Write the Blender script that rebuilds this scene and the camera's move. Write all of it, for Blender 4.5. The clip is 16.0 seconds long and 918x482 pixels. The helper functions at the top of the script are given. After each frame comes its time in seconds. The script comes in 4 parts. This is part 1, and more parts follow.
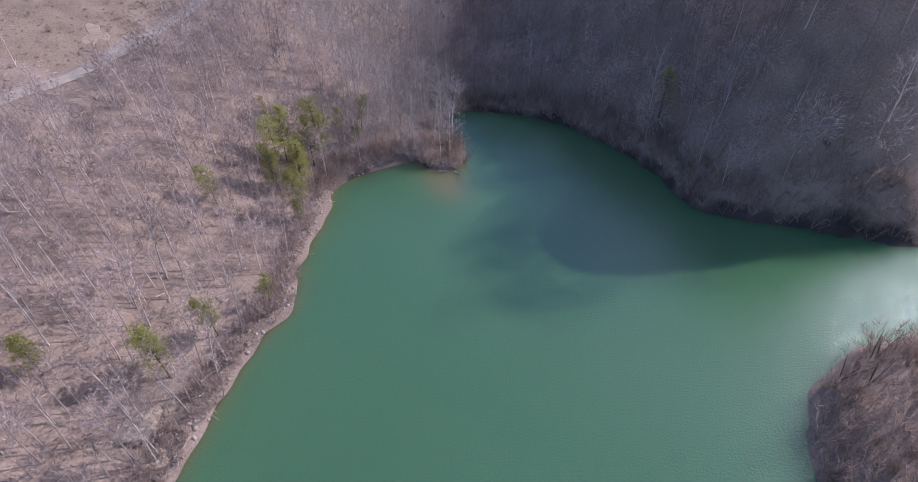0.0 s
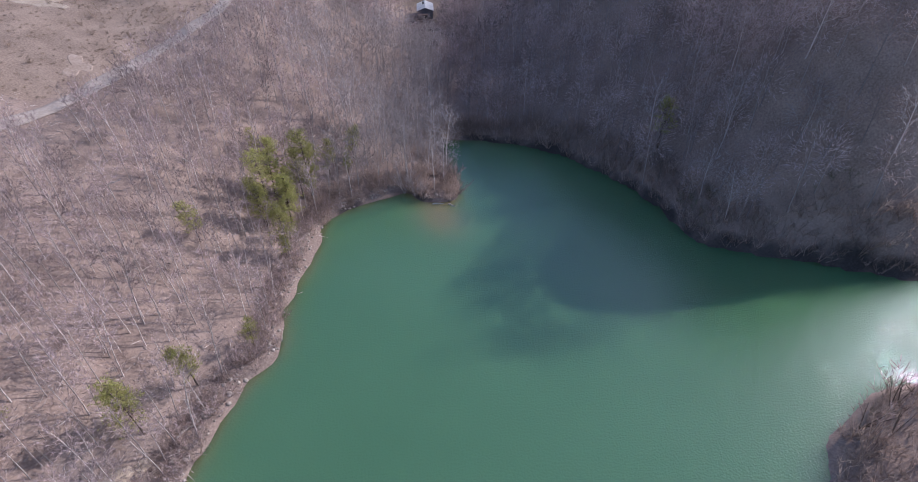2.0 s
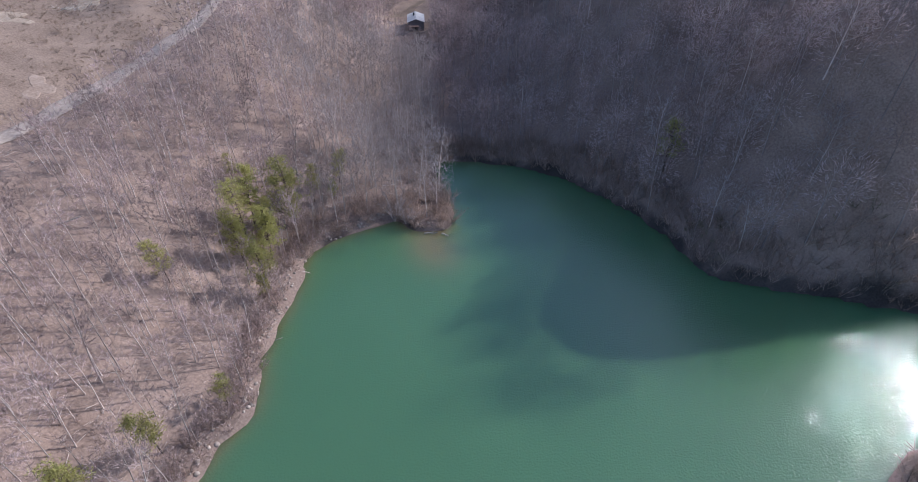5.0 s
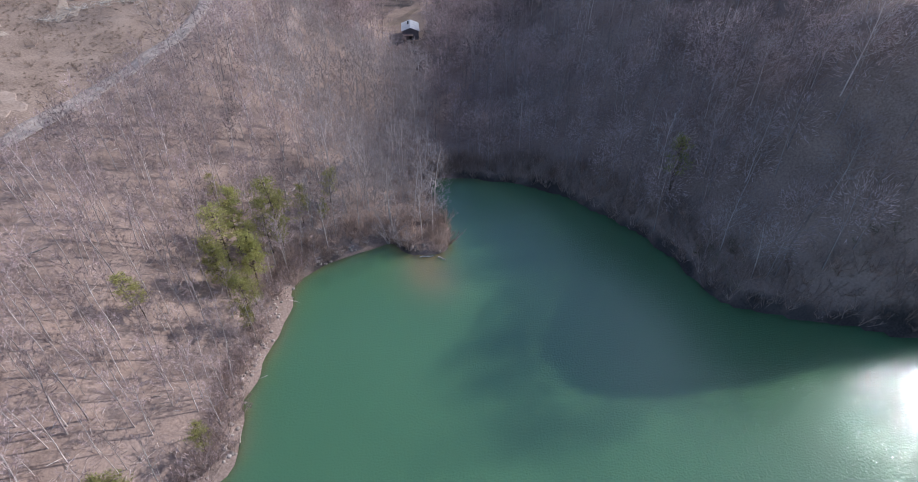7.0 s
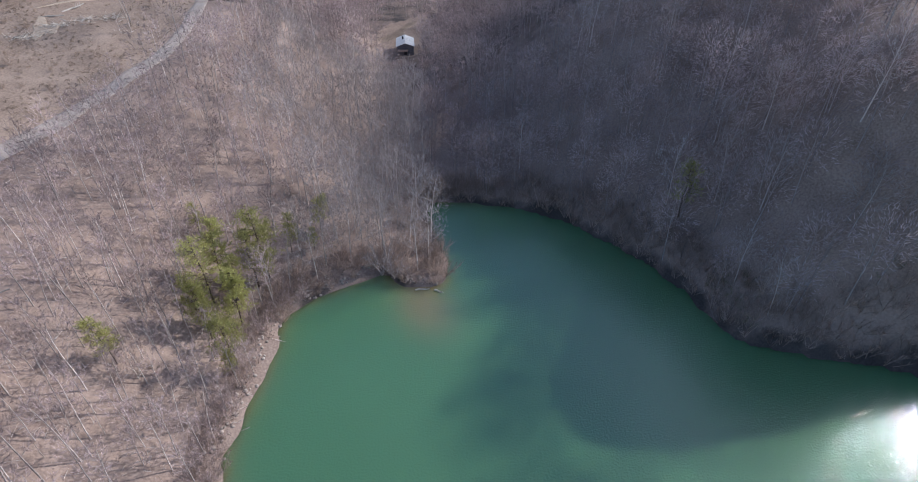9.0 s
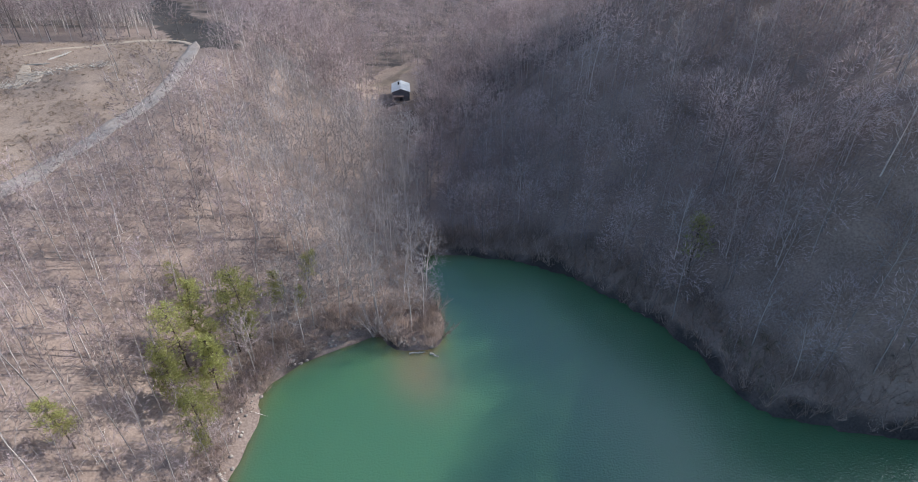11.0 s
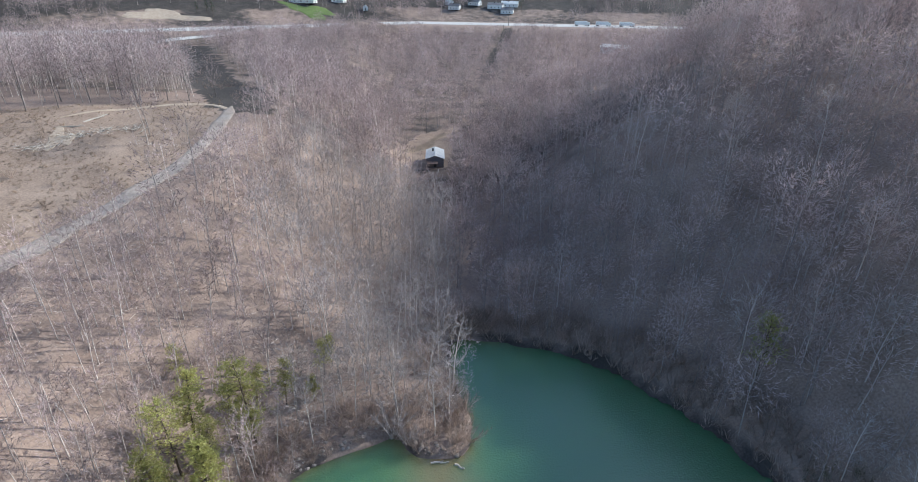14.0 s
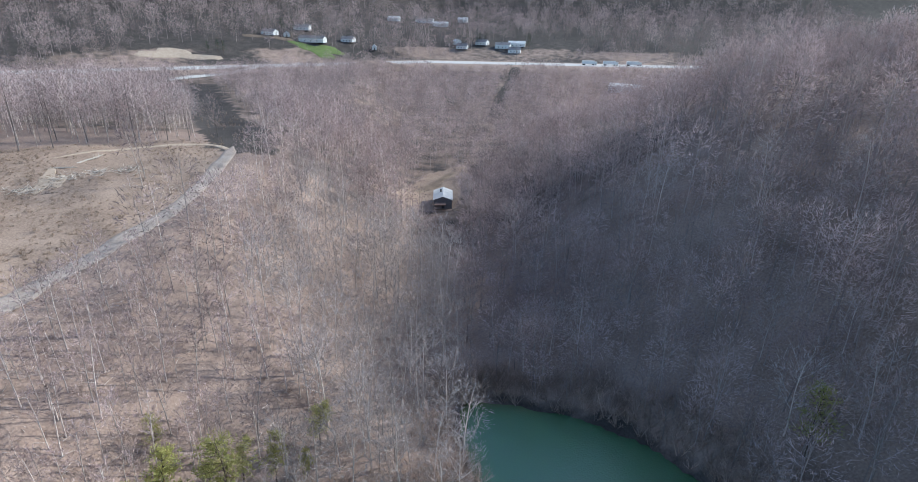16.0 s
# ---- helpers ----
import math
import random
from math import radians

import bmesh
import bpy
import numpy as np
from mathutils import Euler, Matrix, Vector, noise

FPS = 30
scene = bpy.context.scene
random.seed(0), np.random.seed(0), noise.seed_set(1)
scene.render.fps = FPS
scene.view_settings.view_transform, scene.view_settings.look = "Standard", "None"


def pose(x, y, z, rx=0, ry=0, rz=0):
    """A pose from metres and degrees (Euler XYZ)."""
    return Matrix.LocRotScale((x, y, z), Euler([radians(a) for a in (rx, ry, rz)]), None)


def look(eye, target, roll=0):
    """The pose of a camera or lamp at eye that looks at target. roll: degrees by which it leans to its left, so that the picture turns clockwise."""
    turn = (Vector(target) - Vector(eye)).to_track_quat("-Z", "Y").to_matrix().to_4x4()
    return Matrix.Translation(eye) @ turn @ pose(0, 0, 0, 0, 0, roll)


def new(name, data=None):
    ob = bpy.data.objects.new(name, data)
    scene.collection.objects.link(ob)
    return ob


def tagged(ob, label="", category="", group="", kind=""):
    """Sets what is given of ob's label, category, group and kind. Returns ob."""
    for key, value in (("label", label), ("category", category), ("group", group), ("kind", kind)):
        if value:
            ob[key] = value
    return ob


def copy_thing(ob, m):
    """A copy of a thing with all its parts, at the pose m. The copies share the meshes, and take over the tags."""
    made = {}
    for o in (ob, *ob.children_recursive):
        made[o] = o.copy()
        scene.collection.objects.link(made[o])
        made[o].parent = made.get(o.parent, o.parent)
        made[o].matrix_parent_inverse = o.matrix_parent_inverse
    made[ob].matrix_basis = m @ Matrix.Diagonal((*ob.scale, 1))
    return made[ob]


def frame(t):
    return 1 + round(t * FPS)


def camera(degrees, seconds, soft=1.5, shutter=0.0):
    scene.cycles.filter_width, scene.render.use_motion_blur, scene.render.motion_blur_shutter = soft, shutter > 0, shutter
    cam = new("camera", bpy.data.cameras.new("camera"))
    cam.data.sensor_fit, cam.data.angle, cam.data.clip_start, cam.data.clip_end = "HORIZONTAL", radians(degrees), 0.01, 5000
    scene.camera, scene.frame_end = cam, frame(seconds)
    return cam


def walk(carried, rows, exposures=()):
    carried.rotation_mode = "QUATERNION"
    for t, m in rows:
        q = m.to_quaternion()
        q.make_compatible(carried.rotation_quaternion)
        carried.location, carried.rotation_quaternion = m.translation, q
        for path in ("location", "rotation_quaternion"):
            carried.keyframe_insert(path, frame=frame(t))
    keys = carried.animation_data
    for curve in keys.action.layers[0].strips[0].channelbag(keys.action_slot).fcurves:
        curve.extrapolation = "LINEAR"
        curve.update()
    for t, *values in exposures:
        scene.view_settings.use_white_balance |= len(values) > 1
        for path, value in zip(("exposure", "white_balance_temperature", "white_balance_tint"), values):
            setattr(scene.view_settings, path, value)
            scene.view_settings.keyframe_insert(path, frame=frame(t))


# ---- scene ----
cam = camera(81.0, 16.0, soft=1.0)
METRES, EYE, TILT, LEAN, TURN = 60.0, 73.0, -40.3, 0.0, 0.0
ROWS = [
    (0.0, 0.0, 0.0, 0.0, 0.0, 0.0, -0.0),
    (0.5, 0.002, 0.016, 0.0073, -0.1, 1.7, 0.15),
    (1.0, 0.0, 0.0349, 0.0218, -0.29, 2.09, 0.25),
    (1.5, 0.0003, 0.0553, 0.0377, -0.42, 2.15, 0.32),
    (2.0, -0.0003, 0.076, 0.0537, -0.55, 2.24, 0.37),
    (2.5, -0.0008, 0.0975, 0.0712, -0.68, 2.29, 0.43),
    (3.0, -0.0013, 0.1196, 0.0881, -0.81, 2.39, 0.5),
    (3.5, -0.0016, 0.1423, 0.1055, -0.93, 2.48, 0.55),
    (4.0, -0.0009, 0.1649, 0.125, -1.02, 2.5, 0.62),
    (6.5, -0.0076, 0.2882, 0.2171, -1.74, 3.06, 0.97),
    (7.0, -0.0067, 0.3133, 0.2379, -1.8, 3.09, 1.03),
    (7.5, -0.0083, 0.3391, 0.2582, -1.94, 3.19, 1.1),
    (8.0, -0.009, 0.3646, 0.2789, -2.04, 3.27, 1.16),
    (8.5, -0.0097, 0.3911, 0.2988, -2.15, 3.37, 1.2),
    (9.0, -0.0106, 0.4161, 0.3196, -2.29, 4.03, 1.2),
    (11.5, -0.0057, 0.5422, 0.4171, -2.65, 8.95, 1.45),
    (12.0, -0.0079, 0.5666, 0.4367, -2.24, 9.97, 0.99),
    (12.5, -0.0076, 0.5917, 0.4574, -1.54, 10.98, 0.3),
    (13.0, -0.0088, 0.6165, 0.4772, -1.05, 12.01, -0.22),
    (13.5, -0.0106, 0.6419, 0.4971, -0.42, 12.98, -0.83),
    (14.0, -0.014, 0.6685, 0.5186, -0.01, 13.95, -1.25),
    (14.5, -0.0175, 0.6965, 0.5405, 0.29, 14.92, -1.48),
    (15.0, -0.0221, 0.7268, 0.5624, 0.42, 15.9, -1.62),
    (15.5, -0.0277, 0.7572, 0.5857, 0.45, 16.78, -1.69),
    (16.0, -0.0326, 0.7886, 0.6101, 0.49, 17.58, -1.72),
]
walk(cam, [(t, pose(0, 0, EYE, TILT, LEAN, TURN) @ pose(METRES * x, METRES * y, METRES * z, 90 + pitch, roll, yaw)) for t, x, y, z, yaw, pitch, roll in ROWS],
     [(0.0, -0.04, 5720, 22), (4.0, -0.04, 5740, 18), (9.0, 0.03, 5760, 12), (12.5, 0.26, 5800, 5), (16.0, 0.29, 5700, 4)])

# ---- daylight ----
SUN_AZIMUTH, SUN_HEIGHT = radians(61), radians(32.5)
to_sun = Vector((math.sin(SUN_AZIMUTH) * math.cos(SUN_HEIGHT), math.cos(SUN_AZIMUTH) * math.cos(SUN_HEIGHT), math.sin(SUN_HEIGHT)))
sun = new("sun", bpy.data.lights.new("sun", "SUN"))
sun.data.energy, sun.data.angle, sun.data.color = 4.6, radians(0.9), (1.0, 0.93, 0.83)
sun.matrix_world = look(to_sun * 400, (0, 0, 0))
world = bpy.data.worlds.new("sky")
scene.world = world
world.use_nodes = True
sky = world.node_tree.nodes.new("ShaderNodeTexSky")
sky.sky_type, sky.sun_disc, sky.sun_elevation, sky.sun_rotation = "NISHITA", False, SUN_HEIGHT, SUN_AZIMUTH
sky.dust_density, sky.air_density, sky.ozone_density = 1.4, 1.2, 3.0
world.node_tree.links.new(sky.outputs[0], world.node_tree.nodes["Background"].inputs[0])
world.node_tree.nodes["Background"].inputs[1].default_value = 0.16


# ---- materials ----
def material(name, dark, light, size=1.0, rough=0.9, bump=0.0, fine=None, tone=0.0, metal=0.0, detail=6.0, spec=0.2):
    """Two noises, coarse and fine, between two colours; tone: how far each piece differs from the next."""
    m = bpy.data.materials.new(name)
    m.use_nodes = True
    n, l = m.node_tree.nodes, m.node_tree.links
    b = n["Principled BSDF"]
    b.inputs["Roughness"].default_value, b.inputs["Metallic"].default_value = rough, metal
    b.inputs["Specular IOR Level"].default_value = spec
    at = n.new("ShaderNodeNewGeometry")
    a, c = n.new("ShaderNodeTexNoise"), n.new("ShaderNodeTexNoise")
    a.inputs["Scale"].default_value, a.inputs["Detail"].default_value = 1 / size, detail
    c.inputs["Scale"].default_value, c.inputs["Detail"].default_value = 1 / (fine or size / 9), 3
    l.new(at.outputs["Position"], a.inputs["Vector"])
    l.new(at.outputs["Position"], c.inputs["Vector"])
    mix = n.new("ShaderNodeMath")
    mix.operation = "MULTIPLY_ADD"
    mix.inputs[1].default_value = 0.55
    l.new(c.outputs["Fac"], mix.inputs[0])
    half = n.new("ShaderNodeMath")
    half.operation = "MULTIPLY"
    half.inputs[1].default_value = 0.45
    l.new(a.outputs["Fac"], half.inputs[0])
    l.new(half.outputs[0], mix.inputs[2])
    fac = mix.outputs[0]
    ramp = n.new("ShaderNodeValToRGB")
    ramp.color_ramp.elements[0].position, ramp.color_ramp.elements[1].position = 0.3, 0.7
    ramp.color_ramp.elements[0].color, ramp.color_ramp.elements[1].color = (*dark, 1), (*light, 1)
    l.new(fac, ramp.inputs[0])
    out = ramp.outputs[0]
    if tone:
        who, own = n.new("ShaderNodeAttribute"), n.new("ShaderNodeObjectInfo")
        who.attribute_name = "tone"
        add = n.new("ShaderNodeMath")
        l.new(who.outputs["Fac"], add.inputs[0])
        l.new(own.outputs["Random"], add.inputs[1])
        turn = n.new("ShaderNodeMath")
        turn.operation = "FRACT"
        l.new(add.outputs[0], turn.inputs[0])
        span = n.new("ShaderNodeMapRange")
        span.inputs["To Min"].default_value, span.inputs["To Max"].default_value = 1 - tone, 1 + tone
        l.new(turn.outputs[0], span.inputs["Value"])
        hsv = n.new("ShaderNodeHueSaturation")
        l.new(span.outputs[0], hsv.inputs["Value"])
        l.new(out, hsv.inputs["Color"])
        out = hsv.outputs[0]
    l.new(out, b.inputs["Base Color"])
    if bump:
        bm = n.new("ShaderNodeBump")
        bm.inputs["Strength"].default_value, bm.inputs["Distance"].default_value = 0.7, bump
        l.new(fac, bm.inputs["Height"])
        l.new(bm.outputs[0], b.inputs["Normal"])
    return m


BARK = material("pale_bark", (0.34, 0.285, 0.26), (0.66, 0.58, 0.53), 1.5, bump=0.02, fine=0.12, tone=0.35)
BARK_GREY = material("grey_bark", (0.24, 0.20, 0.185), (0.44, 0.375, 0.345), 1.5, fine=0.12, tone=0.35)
BARK_DARK = material("dark_bark", (0.10, 0.085, 0.08), (0.24, 0.205, 0.19), 1.2, bump=0.02, fine=0.12)
TWIG = material("bare_twigs", (0.30, 0.228, 0.218), (0.54, 0.425, 0.408), 6.0, fine=0.7, tone=0.5)
TWIG_PALE = material("pale_twigs", (0.29, 0.25, 0.238), (0.49, 0.43, 0.41), 5.0, fine=0.6, tone=0.42)
BRUSH = material("brush_stems", (0.30, 0.22, 0.18), (0.54, 0.42, 0.35), 3.0, fine=0.4, tone=0.35)
PINE_BARK = material("pine_bark", (0.06, 0.045, 0.035), (0.16, 0.12, 0.09), 0.8, bump=0.02, fine=0.1)
OLIVE = material("olive_leaves", (0.07, 0.075, 0.03), (0.16, 0.155, 0.075), 1.6, rough=0.7, fine=0.3, tone=0.3)
SPRUCE = material("dark_needles", (0.02, 0.04, 0.02), (0.06, 0.09, 0.05), 1.6, rough=0.7, fine=0.3, tone=0.25)
NEEDLES = material("pine_needles", (0.32, 0.32, 0.11), (0.53, 0.50, 0.20), 1.6, rough=0.7, fine=0.3, tone=0.25)
SOIL = material("bank_soil", (0.24, 0.17, 0.125), (0.46, 0.36, 0.29), 3.0, bump=0.1, fine=0.5)
STONE = material("bank_stone", (0.24, 0.19, 0.16), (0.50, 0.43, 0.37), 1.2, bump=0.03, fine=0.12, tone=0.25)
CLAY = material("pale_clay", (0.31, 0.235, 0.175), (0.50, 0.41, 0.32), 3.0, bump=0.05, fine=0.4)
GRAVEL = material("gravel", (0.26, 0.21, 0.175), (0.43, 0.365, 0.315), 3.0, bump=0.05, fine=0.5)
GRASS_DRY = material("dry_grass", (0.24, 0.175, 0.13), (0.46, 0.365, 0.28), 4.0, fine=0.3, tone=0.25)
LAWN = material("lawn", (0.10, 0.14, 0.045), (0.18, 0.23, 0.08), 8.0, fine=0.8)
PAVING = material("concrete_paving", (0.42, 0.40, 0.38), (0.58, 0.56, 0.53), 14.0, fine=2.0)
WHITE = material("white_siding", (0.66, 0.66, 0.65), (0.82, 0.82, 0.81), 2.5, rough=0.6, fine=0.3)
TIN = material("weathered_tin_roof", (0.48, 0.47, 0.45), (0.72, 0.70, 0.67), 2.5, rough=0.7, fine=0.3, spec=0.3)
RUST = material("rusty_tin", (0.25, 0.14, 0.09), (0.45, 0.33, 0.27), 0.8, rough=0.7, fine=0.1)
BOARDS = material("grey_boards", (0.12, 0.115, 0.12), (0.24, 0.22, 0.22), 1.2, fine=0.12, bump=0.01)
DARK = material("dark_opening", (0.015, 0.015, 0.018), (0.04, 0.04, 0.045), 1.0, rough=0.3, spec=0.5)
SHINGLE = material("grey_shingle", (0.13, 0.13, 0.14), (0.27, 0.26, 0.27), 2.0, fine=0.2)
RUBBER = material("tyre_rubber", (0.015, 0.015, 0.015), (0.04, 0.04, 0.04), 0.4)
WOOD_GREY = material("weathered_log", (0.36, 0.31, 0.26), (0.60, 0.54, 0.48), 0.6, fine=0.08, bump=0.01)
POLE_WOOD = material("pole_wood", (0.20, 0.17, 0.14), (0.38, 0.34, 0.30), 1.0, fine=0.1)


def ground_material():
    """Leaf litter, with soil, dry grass and dark ground where the land's own cover says so: bare cuts, waterline, and
    shade put into the colour under valley and ridge woods.
    """
    m = material("leaf_litter", (0.172, 0.122, 0.098), (0.40, 0.30, 0.245), 7.0, bump=0.12, fine=0.35)
    n, l = m.node_tree.nodes, m.node_tree.links
    b = n["Principled BSDF"]
    base = b.inputs["Base Color"].links[0].from_socket
    fac = next(x for x in n if x.type == "MATH" and x.operation == "MULTIPLY_ADD").outputs[0]
    cover = n.new("ShaderNodeVertexColor")
    cover.layer_name = "cover"
    parts = n.new("ShaderNodeSeparateColor")
    l.new(cover.outputs["Color"], parts.inputs[0])
    patch = n.new("ShaderNodeTexNoise")
    patch.inputs["Scale"].default_value, patch.inputs["Detail"].default_value = 0.16, 5
    l.new(n["Geometry"].outputs["Position"], patch.inputs["Vector"])
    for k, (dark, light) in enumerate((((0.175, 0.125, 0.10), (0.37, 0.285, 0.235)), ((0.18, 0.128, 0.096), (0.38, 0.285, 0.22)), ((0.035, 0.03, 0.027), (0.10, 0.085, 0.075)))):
        ramp = n.new("ShaderNodeValToRGB")
        ramp.color_ramp.elements[0].position, ramp.color_ramp.elements[1].position = 0.34, 0.66
        ramp.color_ramp.elements[0].color, ramp.color_ramp.elements[1].color = (*dark, 1), (*light, 1)
        l.new(fac, ramp.inputs[0])
        edge = n.new("ShaderNodeMath")
        edge.operation = "MULTIPLY_ADD"
        edge.inputs[1].default_value = 0.8
        l.new(patch.outputs["Fac"], edge.inputs[0])
        l.new(parts.outputs[k], edge.inputs[2])
        step = n.new("ShaderNodeMapRange")
        step.inputs["From Min"].default_value, step.inputs["From Max"].default_value = 0.75, 1.05
        l.new(edge.outputs[0], step.inputs["Value"])
        mix = n.new("ShaderNodeMix")
        mix.data_type = "RGBA"
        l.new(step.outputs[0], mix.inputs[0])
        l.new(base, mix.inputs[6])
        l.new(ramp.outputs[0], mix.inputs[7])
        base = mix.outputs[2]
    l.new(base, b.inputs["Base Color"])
    return m


def water_material():
    """Murky green water: what floats in it scatters, the skin mirrors, ripples break the mirror; silt by the shore."""
    m = bpy.data.materials.new("murky_lake_water")
    m.use_nodes = True
    n, l = m.node_tree.nodes, m.node_tree.links
    b = n["Principled BSDF"]
    b.inputs["Roughness"].default_value, b.inputs["IOR"].default_value = 0.03, 1.45
    b.inputs["Specular IOR Level"].default_value = 1.0
    b.subsurface_method = "BURLEY"
    b.inputs["Subsurface Weight"].default_value, b.inputs["Subsurface Scale"].default_value = 1.0, 1.0
    b.inputs["Subsurface Radius"].default_value = (2.4, 3.6, 4.4)
    at = n.new("ShaderNodeNewGeometry")
    cloud = n.new("ShaderNodeTexNoise")
    cloud.inputs["Scale"].default_value, cloud.inputs["Detail"].default_value = 0.022, 3
    l.new(at.outputs["Position"], cloud.inputs["Vector"])
    ramp = n.new("ShaderNodeValToRGB")
    ramp.color_ramp.elements[0].position, ramp.color_ramp.elements[1].position = 0.3, 0.7
    ramp.color_ramp.elements[0].color, ramp.color_ramp.elements[1].color = (0.060, 0.147, 0.066, 1), (0.072, 0.164, 0.077, 1)
    l.new(cloud.outputs["Fac"], ramp.inputs[0])
    silt = n.new("ShaderNodeVertexColor")
    silt.layer_name = "silt"
    parts = n.new("ShaderNodeSeparateColor")
    l.new(silt.outputs["Color"], parts.inputs[0])
    mix = n.new("ShaderNodeMix")
    mix.data_type = "RGBA"
    l.new(parts.outputs[0], mix.inputs[0])
    l.new(ramp.outputs[0], mix.inputs[6])
    mix.inputs[7].default_value = (0.20, 0.15, 0.075, 1)
    l.new(mix.outputs[2], b.inputs["Base Color"])
    small, wide = n.new("ShaderNodeTexNoise"), n.new("ShaderNodeTexNoise")
    small.inputs["Scale"].default_value, small.inputs["Detail"].default_value = 2.8, 2
    wide.inputs["Scale"].default_value = 0.35
    l.new(at.outputs["Position"], small.inputs["Vector"])
    l.new(at.outputs["Position"], wide.inputs["Vector"])
    add = n.new("ShaderNodeMath")
    add.operation = "MULTIPLY_ADD"
    add.inputs[1].default_value = 0.5
    l.new(wide.outputs["Fac"], add.inputs[0])
    l.new(small.outputs["Fac"], add.inputs[2])
    bm = n.new("ShaderNodeBump")
    bm.inputs["Strength"].default_value, bm.inputs["Distance"].default_value = 1.0, 0.065
    l.new(add.outputs[0], bm.inputs["Height"])
    l.new(bm.outputs[0], b.inputs["Normal"])
    return m


def leaf_light(m, share):
    """Lets part of the light through thin leaves."""
    n, l = m.node_tree.nodes, m.node_tree.links
    b, out = n["Principled BSDF"], n["Material Output"]
    t, mix = n.new("ShaderNodeBsdfTranslucent"), n.new("ShaderNodeMixShader")
    l.new(b.inputs["Base Color"].links[0].from_socket, t.inputs["Color"])
    mix.inputs[0].default_value = share
    l.new(b.outputs[0], mix.inputs[1])
    l.new(t.outputs[0], mix.inputs[2])
    l.new(mix.outputs[0], out.inputs["Surface"])


leaf_light(TWIG, 0.25)
leaf_light(TWIG_PALE, 0.25)
leaf_light(BRUSH, 0.35)
leaf_light(NEEDLES, 0.5)
leaf_light(GRASS_DRY, 0.35)
LITTER, WATER = ground_material(), water_material()


# ---- the lie of the land ----
def smooth(v, a, b):
    t = np.clip((np.asarray(v, float) - a) / (b - a), 0, 1)
    return t * t * (3 - 2 * t)


def rounded(points, times=2, closed=True):
    """Corner-cutting of a polyline."""
    p = np.array(points, float)
    for _ in range(times):
        q = np.roll(p, -1, 0) if closed else p[1:]
        a = p if closed else p[:-1]
        cut = np.stack((0.75 * a + 0.25 * q, 0.25 * a + 0.75 * q), 1).reshape(-1, 2)
        p = cut if closed else np.vstack((p[:1], cut, p[-1:]))
    return p


SHORE = rounded([(-46, -70), (-43, 0), (-40, 34), (-37.6, 44), (-36.2, 52.7), (-34.7, 58), (-32.6, 62.5), (-30, 68.3), (-30.8, 72.5), (-31.8, 78),
                 (-31.3, 84), (-29.8, 89), (-29.5, 97), (-29.8, 103), (-28.6, 107.5), (-24, 111), (-18, 114.8), (-13.5, 117.6), (-11, 117.4), (-8.5, 114.6),
                 (-1, 112.5), (2, 117), (0, 128), (-3.5, 139), (-2, 145.6), (5, 145.6), (13, 143.6), (21, 141.4), (28.5, 137.2), (34.5, 131.6),
                 (40, 125), (45.2, 118), (49.2, 110.5), (51.4, 103.5), (53, 97.6), (59, 94.8), (68, 92), (78, 89.6), (92, 84.5), (112, 80),
                 (130, 73), (132, 63), (110, 60), (90, 60), (74, 59.6), (66, 57), (59, 52.5), (53.5, 46.5), (49.5, 37), (47, 18), (46, 0), (47, -40), (44, -70)])


def to_line(x, y, line, closed=False):
    """Distance to a polyline."""
    a = np.array(line, float)
    b = np.roll(a, -1, 0) if closed else a[1:]
    a = a if closed else a[:-1]
    x, y = np.asarray(x, float).ravel(), np.asarray(y, float).ravel()
    best = np.full(x.shape, 1e18)
    for (ax, ay), (bx, by) in zip(a, b):
        dx, dy = bx - ax, by - ay
        u = np.clip(((x - ax) * dx + (y - ay) * dy) / (dx * dx + dy * dy + 1e-12), 0, 1)
        best = np.minimum(best, (x - ax - u * dx) ** 2 + (y - ay - u * dy) ** 2)
    return np.sqrt(best)


def inside(x, y, line):
    x, y = np.asarray(x, float).ravel(), np.asarray(y, float).ravel()
    odd = np.zeros(x.shape, bool)
    a = np.array(line, float)
    for (ax, ay), (bx, by) in zip(a, np.roll(a, -1, 0)):
        if ay != by:
            odd ^= ((ay > y) != (by > y)) & (x < (bx - ax) * (y - ay) / (by - ay) + ax)
    return odd


def from_shore(x, y):
    """Metres from the waterline: positive on land."""
    d = to_line(x, y, SHORE, True)
    return np.where(inside(x, y, SHORE), -d, d)


def waves(x, y, size, seed=0.0):
    """A cheap smooth unevenness between about -1 and 1."""
    u, v = x / size + seed, y / size - 1.7 * seed
    return (np.sin(u * 1.3 + 1.1 * np.sin(v * 0.9)) + np.sin(v * 1.7 + 0.8 * np.sin(u * 1.2 + 2)) + np.sin((u + v) * 0.8 + seed)) / 3


def highway_y(x):
    return 603 - 0.62 * np.maximum(0, -50 - x) - 0.0006 * np.maximum(0, x) ** 1.6


